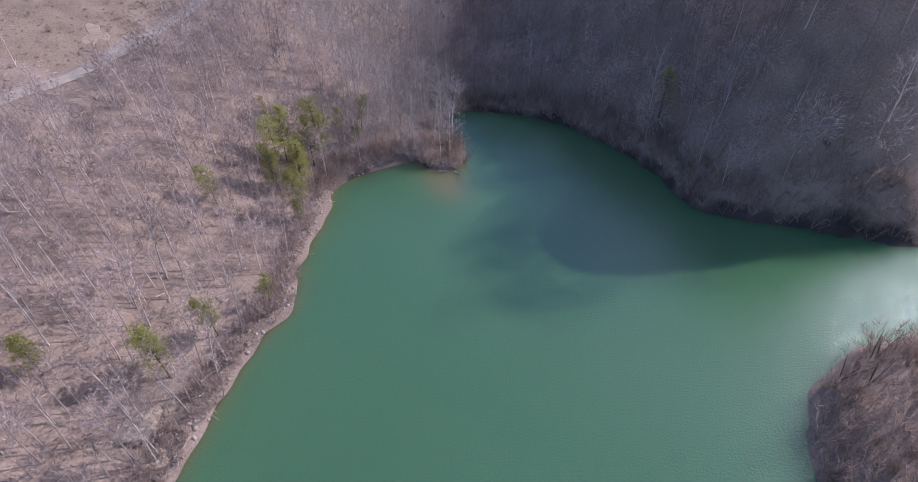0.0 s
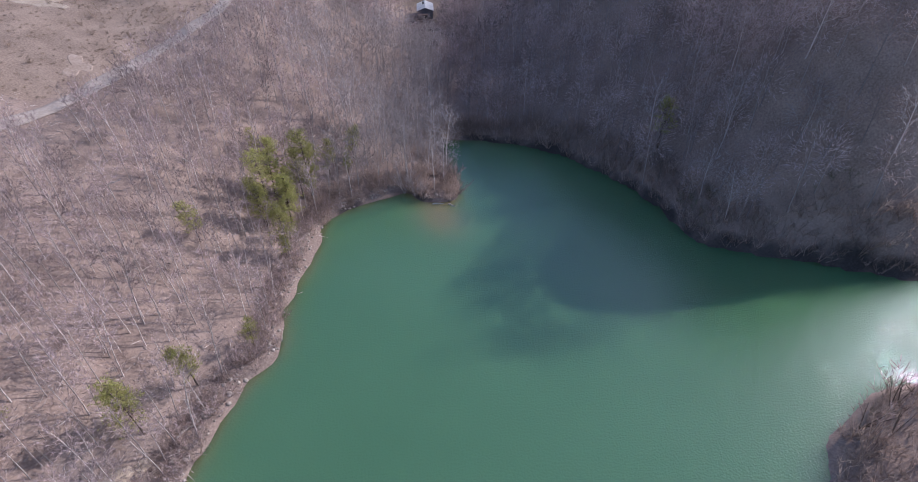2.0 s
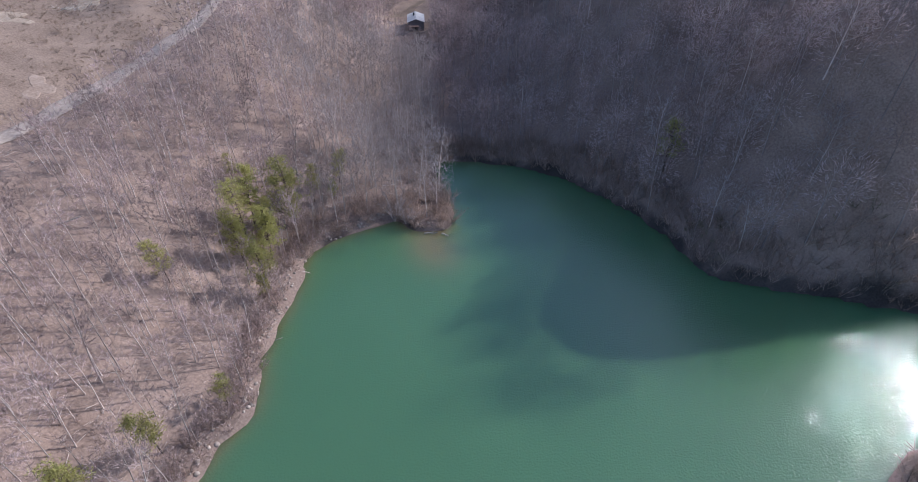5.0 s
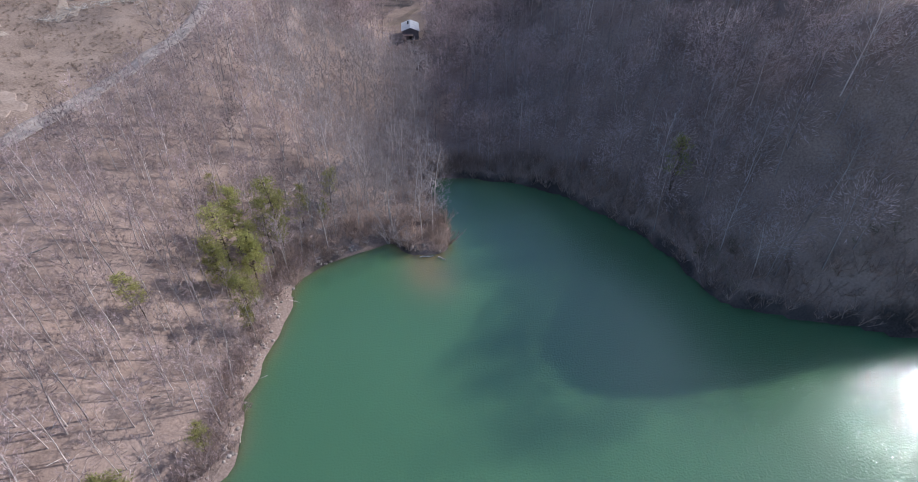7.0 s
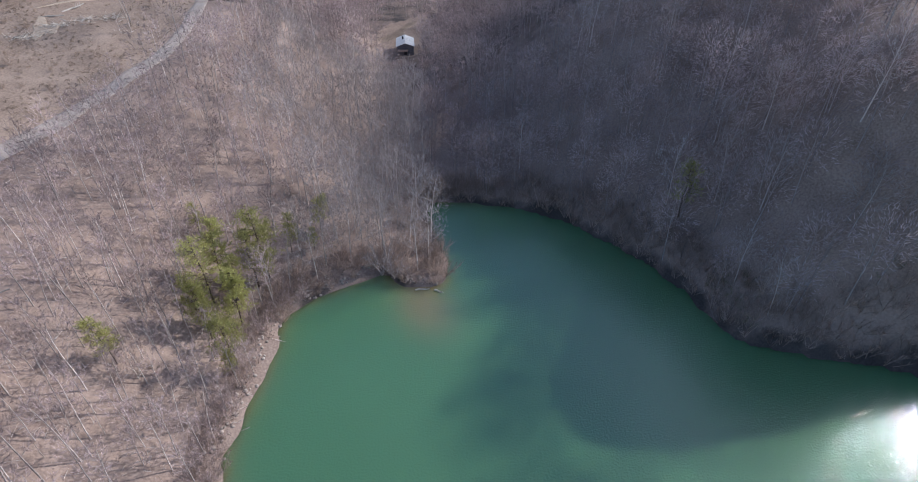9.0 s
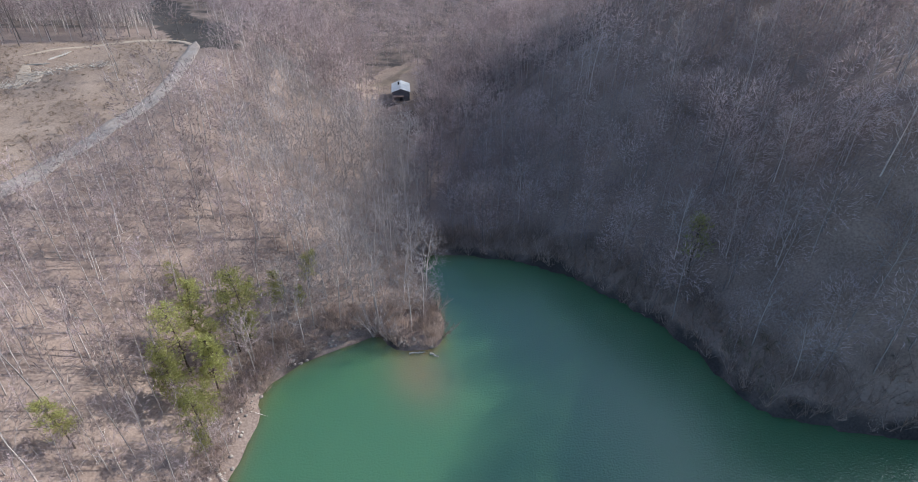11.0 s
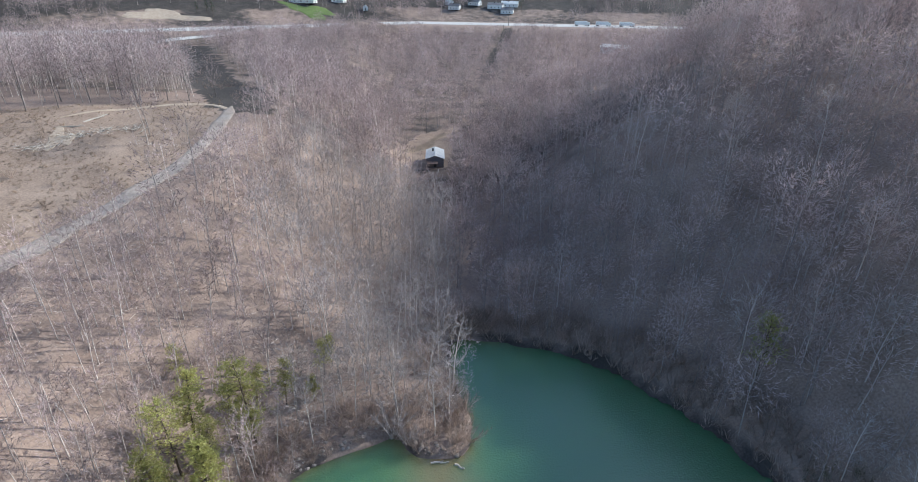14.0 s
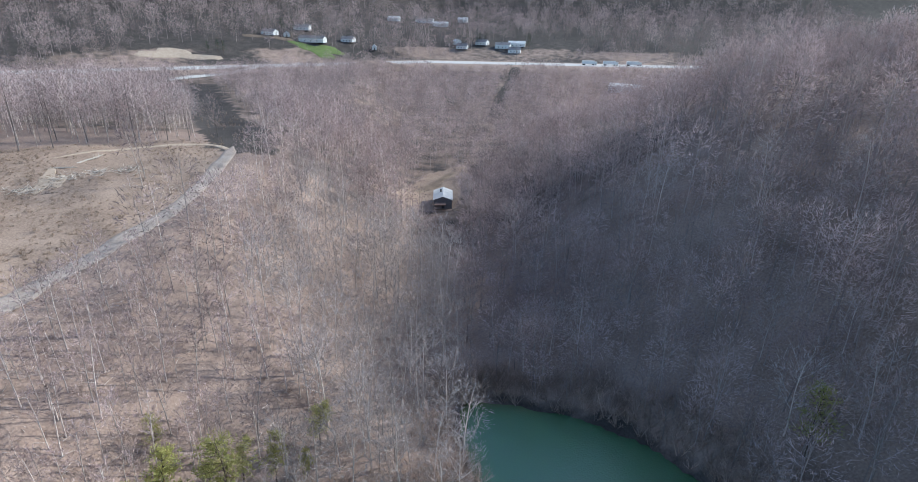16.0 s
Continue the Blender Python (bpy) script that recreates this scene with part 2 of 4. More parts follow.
def land(x, y):
    """Height of the ground, the lake's surface being zero."""
    x, y = np.asarray(x, float).ravel(), np.asarray(y, float).ravel()
    d = from_shore(x, y) + 0.75 * waves(x, y, 2.2, 4)
    p = np.maximum(d, 0)
    axis = -2 - 0.1 * np.maximum(0, y - 150)
    bank = 0.9 * np.tanh(p / 1.6) + 0.03 * np.minimum(p, 60)
    left = 35 * np.tanh(np.maximum(p - 5, 0) / 62) * smooth(axis - x, 4, 62) * (1 - 0.4 * smooth(y, 200, 320))
    right = 62 * np.tanh(p / (76 - 49 * smooth(x, 48, 86) * (1 - smooth(y, 112, 156)))) * (1 - 0.8 * smooth(x - 0.45 * (y - 110), 91, 112)) * smooth(x - axis, 2, 46 + 0.68 * np.clip(y - 150, 0, 110)) * (1 - smooth(y, 180, 410)) * smooth(y, 62, 80)
    spit = 5 * np.tanh(p / 9) * smooth(x, 30, 46) * (1 - smooth(y, 62, 80))
    level = 1 - smooth(y - highway_y(x), -60, 40)
    floor = 3 * smooth(y, 160, 250) + 4 * smooth(y, 300, 480) + 20 * smooth(y - highway_y(x), -95, -15)
    beyond = y - highway_y(x) - 25
    far = 0.19 * np.maximum(0, beyond) * smooth(beyond, 0, 60)
    far = far + 0.36 * np.maximum(0, beyond - 175) * smooth(beyond, 175, 260)
    far = 260 * np.tanh(far / 260) * (1 + 0.12 * waves(x, y, 160, 2))
    h = bank + left * level + right + spit + floor * (1 - 0.8 * level * smooth(axis - x, 20, 90)) + far
    h = h + smooth(p, 4, 25) * (0.9 * waves(x, y, 14, 1) + 0.35 * waves(x, y, 5, 3))
    # the level shelf of the highway
    at = smooth(np.abs(y - highway_y(x)), 22, 50)
    h = at * h + (1 - at) * np.where(y > 380, 29.0, h)
    under = np.maximum(-6, 0.35 * d)
    return np.where(d > 0, np.maximum(h, 0.05 * p), under)


ROAD = rounded([(-112, 40), (-97, 75), (-85, 104), (-77, 132), (-70, 154), (-66.5, 170), (-66.5, 188), (-68, 202), (-70, 211)], 2, False)
TRACK = rounded([(-68.8, 206), (-76, 212), (-88, 208), (-99, 200), (-106, 188)], 2, False)
CLEARING = rounded([(-84, 108), (-77, 134), (-70, 155), (-66, 170), (-66, 190), (-70, 208), (-78, 217), (-100, 209), (-112, 198), (-128, 186), (-132, 150), (-118, 118)])
CUT = rounded([(-69, 215), (-100, 275), (-118, 306), (-142, 344), (-170, 392), (-184, 420)], 2, False)
YARD = rounded([(-30, 252), (-26, 264), (-22, 282), (-12, 292), (-2, 301), (-1, 292), (-6, 280), (-5, 262), (-6, 242), (-12, 239), (-20, 241), (-27, 246)])
CUT_TWO = rounded([(13, 405), (16, 436), (26, 506), (38, 575)], 2, False)


# ---- building helpers ----
def mesh_of(name, verts, tris, mats, slots, tone=None, sharp=True):
    """A triangle mesh from arrays, with a material index each triangle."""
    me = bpy.data.meshes.new(name)
    v, f = np.asarray(verts, np.float32), np.asarray(tris, np.int32)
    me.vertices.add(len(v))
    me.vertices.foreach_set("co", v.ravel())
    me.loops.add(f.size)
    me.loops.foreach_set("vertex_index", f.ravel())
    me.polygons.add(len(f))
    me.polygons.foreach_set("loop_start", np.arange(0, f.size, 3, dtype=np.int32))
    for m in mats:
        me.materials.append(m)
    if slots is not None:
        me.polygons.foreach_set("material_index", np.asarray(slots, np.int32))
    if tone is not None:
        me.attributes.new("tone", "FLOAT", "POINT").data.foreach_set("value", np.asarray(tone, np.float32))
    me.update()
    me.validate()
    return me


def part(name, bm, mat, parent=None, label=""):
    """Links a bmesh as one mesh object, under a thing or a part."""
    me = bpy.data.meshes.new(name)
    bm.to_mesh(me)
    bm.free()
    me.materials.append(mat)
    ob = new(name, me)
    if parent is not None:
        ob.parent = parent
    return tagged(ob, label) if label else ob


def empty(name, m, label, category, group=""):
    ob = new(name)
    ob.matrix_basis = m
    return tagged(ob, label, category, group)


def box(bm, x0, x1, y0, y1, z0, z1):
    made = bmesh.ops.create_cube(bm, size=1)["verts"]
    for v in made:
        v.co = Vector((x0 + (v.co.x + 0.5) * (x1 - x0), y0 + (v.co.y + 0.5) * (y1 - y0), z0 + (v.co.z + 0.5) * (z1 - z0)))
    return made


def boxed(*size):
    bm = bmesh.new()
    box(bm, *size)
    return bm


def strip(name, line, width, lift, mat, rise=land, step=2.0, uneven=0.0, taper=0.0):
    """A road laid along a line on the ground, with a crowned surface and edges let into the ground."""
    p = np.array(line, float)
    seg = np.linalg.norm(np.diff(p, axis=0), axis=1)
    s = np.concatenate(([0], np.cumsum(seg)))
    q = np.arange(0, s[-1], step)
    c = np.stack((np.interp(q, s, p[:, 0]), np.interp(q, s, p[:, 1])), 1)
    t = np.gradient(c, axis=0)
    t /= np.linalg.norm(t, axis=1)[:, None]
    nrm = np.stack((-t[:, 1], t[:, 0]), 1)
    across = np.array([-1.08, -1.0, -0.5, 0, 0.5, 1.0, 1.08]) * width / 2
    wob = 1 + uneven * waves(q, q * 0.3, 3.0, 5)
    if taper:
        wob = wob * (0.15 + 0.85 * (1 - smooth(q, q[-1] - taper, q[-1])))
    rows = c[:, None, :] + nrm[:, None, :] * (across[None, :, None] * wob[:, None, None])
    z = rise(rows[..., 0], rows[..., 1]).reshape(rows.shape[:2])
    flat = z.mean(1, keepdims=True)
    z = 0.5 * z + 0.5 * flat + np.array([-0.5, 1, 1.3, 1.4, 1.3, 1, -0.5]) * lift + np.maximum(0, (z - flat) * 0.5)
    v = np.concatenate((rows, z[..., None]), 2).reshape(-1, 3)
    n, k = len(q), len(across)
    i = (np.arange(n - 1)[:, None] * k + np.arange(k - 1)).ravel()
    tris = np.concatenate((np.stack((i, i + 1, i + k + 1), 1), np.stack((i, i + k + 1, i + k), 1)))
    return new(name, mesh_of(name, v, tris[:, ::-1], [mat], None))


# ---- ground and water ----
def spread(knots):
    """Grid lines: (from, to, step) stretches, one after another."""
    return np.unique(np.concatenate([np.arange(a, b, s) for a, b, s in knots]))


def sheet(xs, ys, zs):
    gx, gy = np.meshgrid(xs, ys)
    n, k = len(ys), len(xs)
    i = (np.arange(n - 1)[:, None] * k + np.arange(k - 1)).ravel()
    tris = np.concatenate((np.stack((i, i + 1, i + k + 1), 1), np.stack((i, i + k + 1, i + k), 1)))
    return np.stack((gx.ravel(), gy.ravel(), zs(gx.ravel(), gy.ravel())), 1), tris


def build_ground():
    xs = spread([(-3600, -900, 180), (-900, -300, 30), (-300, -140, 8), (-140, 150, 1.8), (150, 400, 10), (400, 900, 40), (900, 3601, 180)])
    ys = spread([(-900, -80, 60), (-80, 15, 5), (15, 200, 1.6), (200, 320, 3), (320, 700, 7), (700, 1300, 30), (1300, 4200, 180)])
    v, tris = sheet(xs, ys, land)
    me = mesh_of("ground", v, tris, [LITTER], None)
    x, y = v[:, 0], v[:, 1]
    d = from_shore(x, y)
    soil = (1 - smooth(d, 0.6, 3.2)) * (0.62 - 0.4 * smooth(x, -30, -24)) * (1 + 0.4 * waves(x, y, 6, 8)) + 0.9 * np.exp(-((x + 47) ** 2 / 60 + (y - 46) ** 2 / 110))
    grass = np.maximum(inside(x, y, CLEARING), inside(x, y, YARD)) * 0.75
    # cuts, waterline and roadside patches; under valley and ridge woods this is painted shade
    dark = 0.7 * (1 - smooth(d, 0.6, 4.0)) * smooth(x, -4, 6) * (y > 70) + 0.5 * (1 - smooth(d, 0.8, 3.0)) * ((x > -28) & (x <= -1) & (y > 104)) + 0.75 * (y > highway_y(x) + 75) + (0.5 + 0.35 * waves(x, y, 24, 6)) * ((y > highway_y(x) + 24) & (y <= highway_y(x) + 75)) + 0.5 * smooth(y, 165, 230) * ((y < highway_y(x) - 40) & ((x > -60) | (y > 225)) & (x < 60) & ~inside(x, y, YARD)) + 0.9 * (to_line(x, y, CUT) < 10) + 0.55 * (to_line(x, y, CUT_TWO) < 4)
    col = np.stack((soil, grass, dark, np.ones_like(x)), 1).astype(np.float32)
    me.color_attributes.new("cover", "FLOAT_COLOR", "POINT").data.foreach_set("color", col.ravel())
    me.polygons.foreach_set("use_smooth", np.ones(len(me.polygons), bool))
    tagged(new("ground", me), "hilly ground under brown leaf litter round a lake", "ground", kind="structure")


def build_water():
    xs, ys = np.arange(-60, 142, 1.6), np.arange(-80, 162, 1.6)
    v, tris = sheet(xs, ys, lambda x, y: np.zeros_like(x))
    me = mesh_of("water", v, tris, [WATER], None)
    x, y = v[:, 0], v[:, 1]
    d = -from_shore(x, y)
    silt = 0.55 * np.exp(-np.maximum(d, 0) / 1.3) * (1 - smooth(x, 0, 20)) + 0.75 * np.exp(-((x + 4 + 0.2 * (y - 112)) ** 2 / 30 + (y - 108) ** 2 / 60))
    col = np.stack((np.clip(silt, 0, 1), silt, silt, np.ones_like(x)), 1).astype(np.float32)
    me.color_attributes.new("silt", "FLOAT_COLOR", "POINT").data.foreach_set("color", col.ravel())
    tagged(new("water", me), "still murky green lake water with fine ripples", "water", kind="structure")


build_ground()
build_water()
tagged(strip("road", ROAD, 3.2, 0.10, GRAVEL, uneven=0.12, taper=5.0), "pale gravel track beside a clearing", "road", kind="structure")


tagged(strip("track", TRACK, 1.7, 0.08, CLAY, uneven=0.35, taper=10.0), "narrow pale dirt track at the back of the clearing", "track", kind="structure")


# ---- trees ----
class Sprig:
    """Gathers tapered limbs and slivers of twig as triangles."""

    def __init__(self):
        self.v, self.f, self.m = [], [], []

    def limb(self, p, q, r, s, sides, slot):
        a = (Vector(q) - Vector(p)).normalized()
        u = a.orthogonal().normalized()
        w = a.cross(u)
        i = len(self.v)
        ring = [u * math.cos(6.2832 * k / sides) + w * math.sin(6.2832 * k / sides) for k in range(sides)]
        self.v += [Vector(p) + e * r for e in ring]
        if s <= 0:
            self.v.append(Vector(q))
            self.f += [(i + k, i + (k + 1) % sides, i + sides) for k in range(sides)]
            self.m += [slot] * sides
        else:
            self.v += [Vector(q) + e * s for e in ring]
            for k in range(sides):
                j = (k + 1) % sides
                self.f += [(i + k, i + j, i + sides + j), (i + k, i + sides + j, i + sides + k)]
            self.m += [slot] * (2 * sides)

    def sliver(self, p, q, width, slot, rng):
        a = Vector(q) - Vector(p)
        side = a.cross(Vector((rng.uniform(-1, 1), rng.uniform(-1, 1), rng.uniform(-0.3, 0.3)))).normalized() * width / 2
        i = len(self.v)
        self.v += [Vector(p) - side, Vector(p) + side, Vector(q)]
        self.f.append((i, i + 1, i + 2))
        self.m.append(slot)

    def arrays(self):
        return np.array([tuple(a) for a in self.v], np.float32), np.array(self.f, np.int32), np.array(self.m, np.int32)


def bent(rng, a, spread_, up):
    """A direction that leaves a by some spread, and turns up."""
    d = a + Vector((rng.uniform(-1, 1), rng.uniform(-1, 1), rng.uniform(-1, 1))) * spread_ + Vector((0, 0, up))
    return d.normalized()


def bare_tree(seed, tall, bare, wide, limbs, subs, twigs, width, sides=4, rise=0.55, puff=0):
    """A leafless tree as two sprigs: the trunk, and the crown of limbs, branches and twigs."""
    rng = random.Random(seed)
    trunk, crown = Sprig(), Sprig()
    p, r = Vector((0, 0, -0.4)), tall * 0.0088
    a = Vector((rng.uniform(-0.05, 0.05), rng.uniform(-0.05, 0.05), 1)).normalized()
    knots, n = [], 5
    for k in range(n):
        q = p + a * (tall * 0.9 / n)
        s = r * (0.82 if k < n - 1 else 0.45)
        trunk.limb(p, q, r, s, sides, 0)
        knots.append((p, q, r, s))
        p, r, a = q, s, bent(rng, a, 0.07, 0.05)
    turn = rng.uniform(0, 6.28)
    for k in range(limbs):
        u = bare + (1 - bare) * (k + rng.uniform(0, 0.8)) / limbs
        i = min(n - 1, int(u * n))
        g = min(1, u * n - i)
        at = knots[i][0].lerp(knots[i][1], g)
        rad = knots[i][2] + (knots[i][3] - knots[i][2]) * g
        turn += 2.4 + rng.uniform(-0.4, 0.4)
        d = Vector((math.cos(turn), math.sin(turn), rng.uniform(rise, rise + 0.7) + 0.7 * u)).normalized()
        far_ = wide * (1.15 - 0.55 * (u - bare) / (1 - bare)) * rng.uniform(0.7, 1.15)
        mid = at + d * far_ * 0.5
        d2 = bent(rng, d, 0.25, 0.22)
        end = mid + d2 * far_ * 0.6
        crown.limb(at, mid, rad * 0.45, rad * 0.26, 3, 0)
        crown.limb(mid, end, rad * 0.26, 0.0, 3, 0)
        for j in range(subs):
            g = (j + rng.uniform(0.2, 0.9)) / subs
            b0 = at.lerp(mid, g * 2) if g < 0.5 else mid.lerp(end, g * 2 - 1)
            e = bent(rng, d2, 0.75, 0.18)
            b1 = b0 + e * far_ * rng.uniform(0.28, 0.5)
            crown.limb(b0, b1, rad * 0.11 + width * 0.22, 0.0, 3, 1)
            for _ in range(twigs):
                c0 = b0.lerp(b1, rng.uniform(0.15, 1.0))
                c1 = c0 + bent(rng, e, 0.9, 0.2) * rng.uniform(0.5, 1.25) * (0.5 + 0.12 * far_)
                crown.sliver(c0, c1, width * rng.uniform(0.7, 1.3), 1, rng)
    mid, high = tall * (0.5 + 0.42 * bare), tall * (1 - bare) * 0.52
    for _ in range(puff):
        e = Vector((rng.gauss(0, 1), rng.gauss(0, 1), rng.gauss(0, 1))).normalized()
        k = rng.uniform(0.35, 1.0) ** 0.6
        c = Vector((e.x * wide * k, e.y * wide * k, mid + e.z * high * k))
        crown.sliver(c, c + bent(rng, e, 0.7, 0.5) * rng.uniform(0.5, 1.15), width, 1, rng)
    return trunk, crown


def bush(seed, tall, stems, twigs, width):
    rng = random.Random(seed)
    s = Sprig()
    for _ in range(stems):
        t, lean = rng.uniform(0, 6.28), rng.uniform(0.15, 0.9)
        d = Vector((math.cos(t) * lean, math.sin(t) * lean, 1)).normalized()
        p = Vector((math.cos(t), math.sin(t), 0)) * rng.uniform(0, 0.12 * tall) - Vector((0, 0, 0.2))
        q = p + d * tall * rng.uniform(0.45, 1.0)
        s.limb(p, q, tall * 0.011, 0.0, 3, 0)
        for _ in range(twigs):
            a = p.lerp(q, rng.uniform(0.25, 1.0))
            s.sliver(a, a + bent(rng, d, 0.9, 0.15) * tall * rng.uniform(0.1, 0.3), width * rng.uniform(0.6, 1.3), 1, rng)
    return s


def pine(seed, tall, whorls, tufts):
    """An evergreen: a dark trunk, bare below, and sprays of needles in uneven shelves."""
    rng = random.Random(seed)
    trunk, crown = Sprig(), Sprig()
    p, a, r = Vector((0, 0, -0.4)), Vector((rng.uniform(-0.06, 0.06), rng.uniform(-0.06, 0.06), 1)).normalized(), tall * 0.014
    spine = [p]
    for k in range(5):
        q = p + a * tall / 5
        trunk.limb(p, q, r, r * 0.72, 6, 0)
        p, r, a = q, r * 0.72, bent(rng, a, 0.06, 0.05)
        spine.append(p)
    for w in range(whorls):
        u = 0.36 + 0.63 * w / (whorls - 1)
        k = min(4, int(u * 5))
        at = spine[k].lerp(spine[k + 1], u * 5 - k)
        reach = tall * 0.32 * (1.12 - u) ** 0.55 * rng.uniform(0.7, 1.25)
        for _ in range(rng.randint(5, 7)):
            t = rng.uniform(0, 6.28)
            d = Vector((math.cos(t), math.sin(t), rng.uniform(-0.1, 0.55))).normalized()
            e = at + d * reach * rng.uniform(0.6, 1.15)
            crown.limb(at, e, 0.05, 0.0, 3, 0)
            for _ in range(tufts):
                c = at.lerp(e, rng.uniform(0.35, 1.05)) + Vector((rng.gauss(0, 0.34), rng.gauss(0, 0.34), rng.gauss(0, 0.24)))
                for _ in range(4):
                    crown.sliver(c, c + bent(rng, d * 0.3, 1.0, 0.25) * rng.uniform(0.28, 0.5), 0.10, 1, rng)
    return trunk, crown


def plant_all(name, kinds, places, mats, label, category, rng, low=0.75, high=1.2):
    """Many plants of a few kinds joined into one mesh. places: x, y, z rows."""
    V, F, M, T, base = [], [], [], [], 0
    which = rng.integers(0, len(kinds), len(places))
    for k, (v, f, m) in enumerate(kinds):
        at = places[which == k]
        if not len(at):
            continue
        s, t = rng.uniform(low, high, len(at)), rng.uniform(0, 6.2832, len(at))
        c, d = np.cos(t) * s, np.sin(t) * s
        w = s * rng.uniform(0.92, 1.1, len(at))
        out = np.empty((len(at), len(v), 3), np.float32)
        out[:, :, 0] = v[None, :, 0] * c[:, None] - v[None, :, 1] * d[:, None] + at[:, 0:1]
        out[:, :, 1] = v[None, :, 0] * d[:, None] + v[None, :, 1] * c[:, None] + at[:, 1:2]
        out[:, :, 2] = v[None, :, 2] * w[:, None] + at[:, 2:3]
        V.append(out.reshape(-1, 3))
        F.append((f[None] + (base + np.arange(len(at)) * len(v))[:, None, None]).reshape(-1, 3))
        M.append(np.tile(m, len(at)))
        T.append(np.repeat(rng.uniform(0, 1, len(at)), len(v)))
        base += len(at) * len(v)
    me = mesh_of(name, np.concatenate(V), np.concatenate(F), mats, np.concatenate(M), np.concatenate(T))
    return tagged(new(name, me), label, category, kind="stuff")


def joined(a, b):
    va, fa, ma = a.arrays()
    vb, fb, mb = b.arrays()
    return np.concatenate((va, vb)), np.concatenate((fa, fb + len(va))), np.concatenate((ma, mb))


def scatter(rng, x0, x1, y0, y1, gap, keep):
    """Jittered places in a rectangle, on the ground, where keep(x, y, d) says yes."""
    gx, gy = np.meshgrid(np.arange(x0, x1, gap), np.arange(y0, y1, gap))
    gx = gx.ravel() + rng.uniform(-0.48, 0.48, gx.size) * gap
    gy = gy.ravel() + rng.uniform(-0.48, 0.48, gy.size) * gap
    d = from_shore(gx, gy)
    ok = keep(gx, gy, d) & (d > 0.15)
    gx, gy = gx[ok], gy[ok]
    return np.stack((gx, gy, land(gx, gy)), 1)


def clear_of_pines(x, y):
    return np.min([(x - a) ** 2 + (y - b) ** 2 for a, b, _ in PINES], axis=0) > 7


def open_ground(x, y, verge=8.5):
    """Where no trees stand: clearing, track and its verge, cut, yard, highway."""
    return (inside(x, y, CLEARING) & (waves(x, y, 7, 6) < 0.62)) | (to_line(x, y, ROAD) < verge) | (to_line(x, y, TRACK) < 2.5) | (to_line(x, y, CUT) < 12) | inside(x, y, YARD) | ((x + 11) ** 2 / 70 + (y - 231) ** 2 / 160 < 1) | (np.abs(y - highway_y(x)) < 22)


# where each stands, and how high the middle of its crown is
PINES = [(-40.8, 59.2, 9), (-45, 50.2, 12), (-58.2, 45.3, 16), (-34.6, 67.9, 6), (-49, 88, 15), (-34, 93, 10), (-34.4, 91.2, 5.5), (-35.2, 97.8, 7.5),
         (-39.4, 97.7, 11.3), (-40.5, 99.5, 12.2), (-36, 102.6, 12.3), (-41.4, 105.9, 14.5), (-41.3, 110.8, 14.0), (-35.4, 112.3, 11.2), (-33.8, 114.4, 7),
         (-33.5, 114, 14.0), (-35.5, 121, 9.6), (-30.8, 121.8, 9.6), (-26.5, 123.5, 6.5), (-47.5, 120.5, 12.5), (-26, 129.5, 10), (-38, 108, 10), (-62, 40, 17), (51, 125, 17.5)]

RNG = np.random.default_rng(5)
RIDGE = [bare_tree(80 + k, 13 + k, 0.3, 4.6, 3, 1, 1, 0.27, 3, 0.15, 135) for k in range(4)]
SAPLING = [bare_tree(90 + k, 6.0 + k, 0.2, 1.7, 7, 3, 8, 0.035, 3) for k in range(3)]
SLIM = [bare_tree(10 + k, 11.2 + 0.8 * k, 0.46, 2.5, 8, 4, 10, 0.048, 4, 0.4, 150) for k in range(5)]
ROUND = [bare_tree(30 + k, 14 + k, 0.34, 4.7, 11, 3, 8, 0.06, 4, 0.2, 430) for k in range(4)]
MID = [bare_tree(50 + k, 11.8 + 0.8 * k, 0.4, 3.5 + 0.25 * (k % 3), 7, 2, 2, 0.105, 3, 0.3, 225) for k in range(6)]
FAR = [bare_tree(70 + k, 12 + k, 0.36, 4.3, 4, 1, 1, 0.16, 3, 0.2, 165) for k in range(4)]


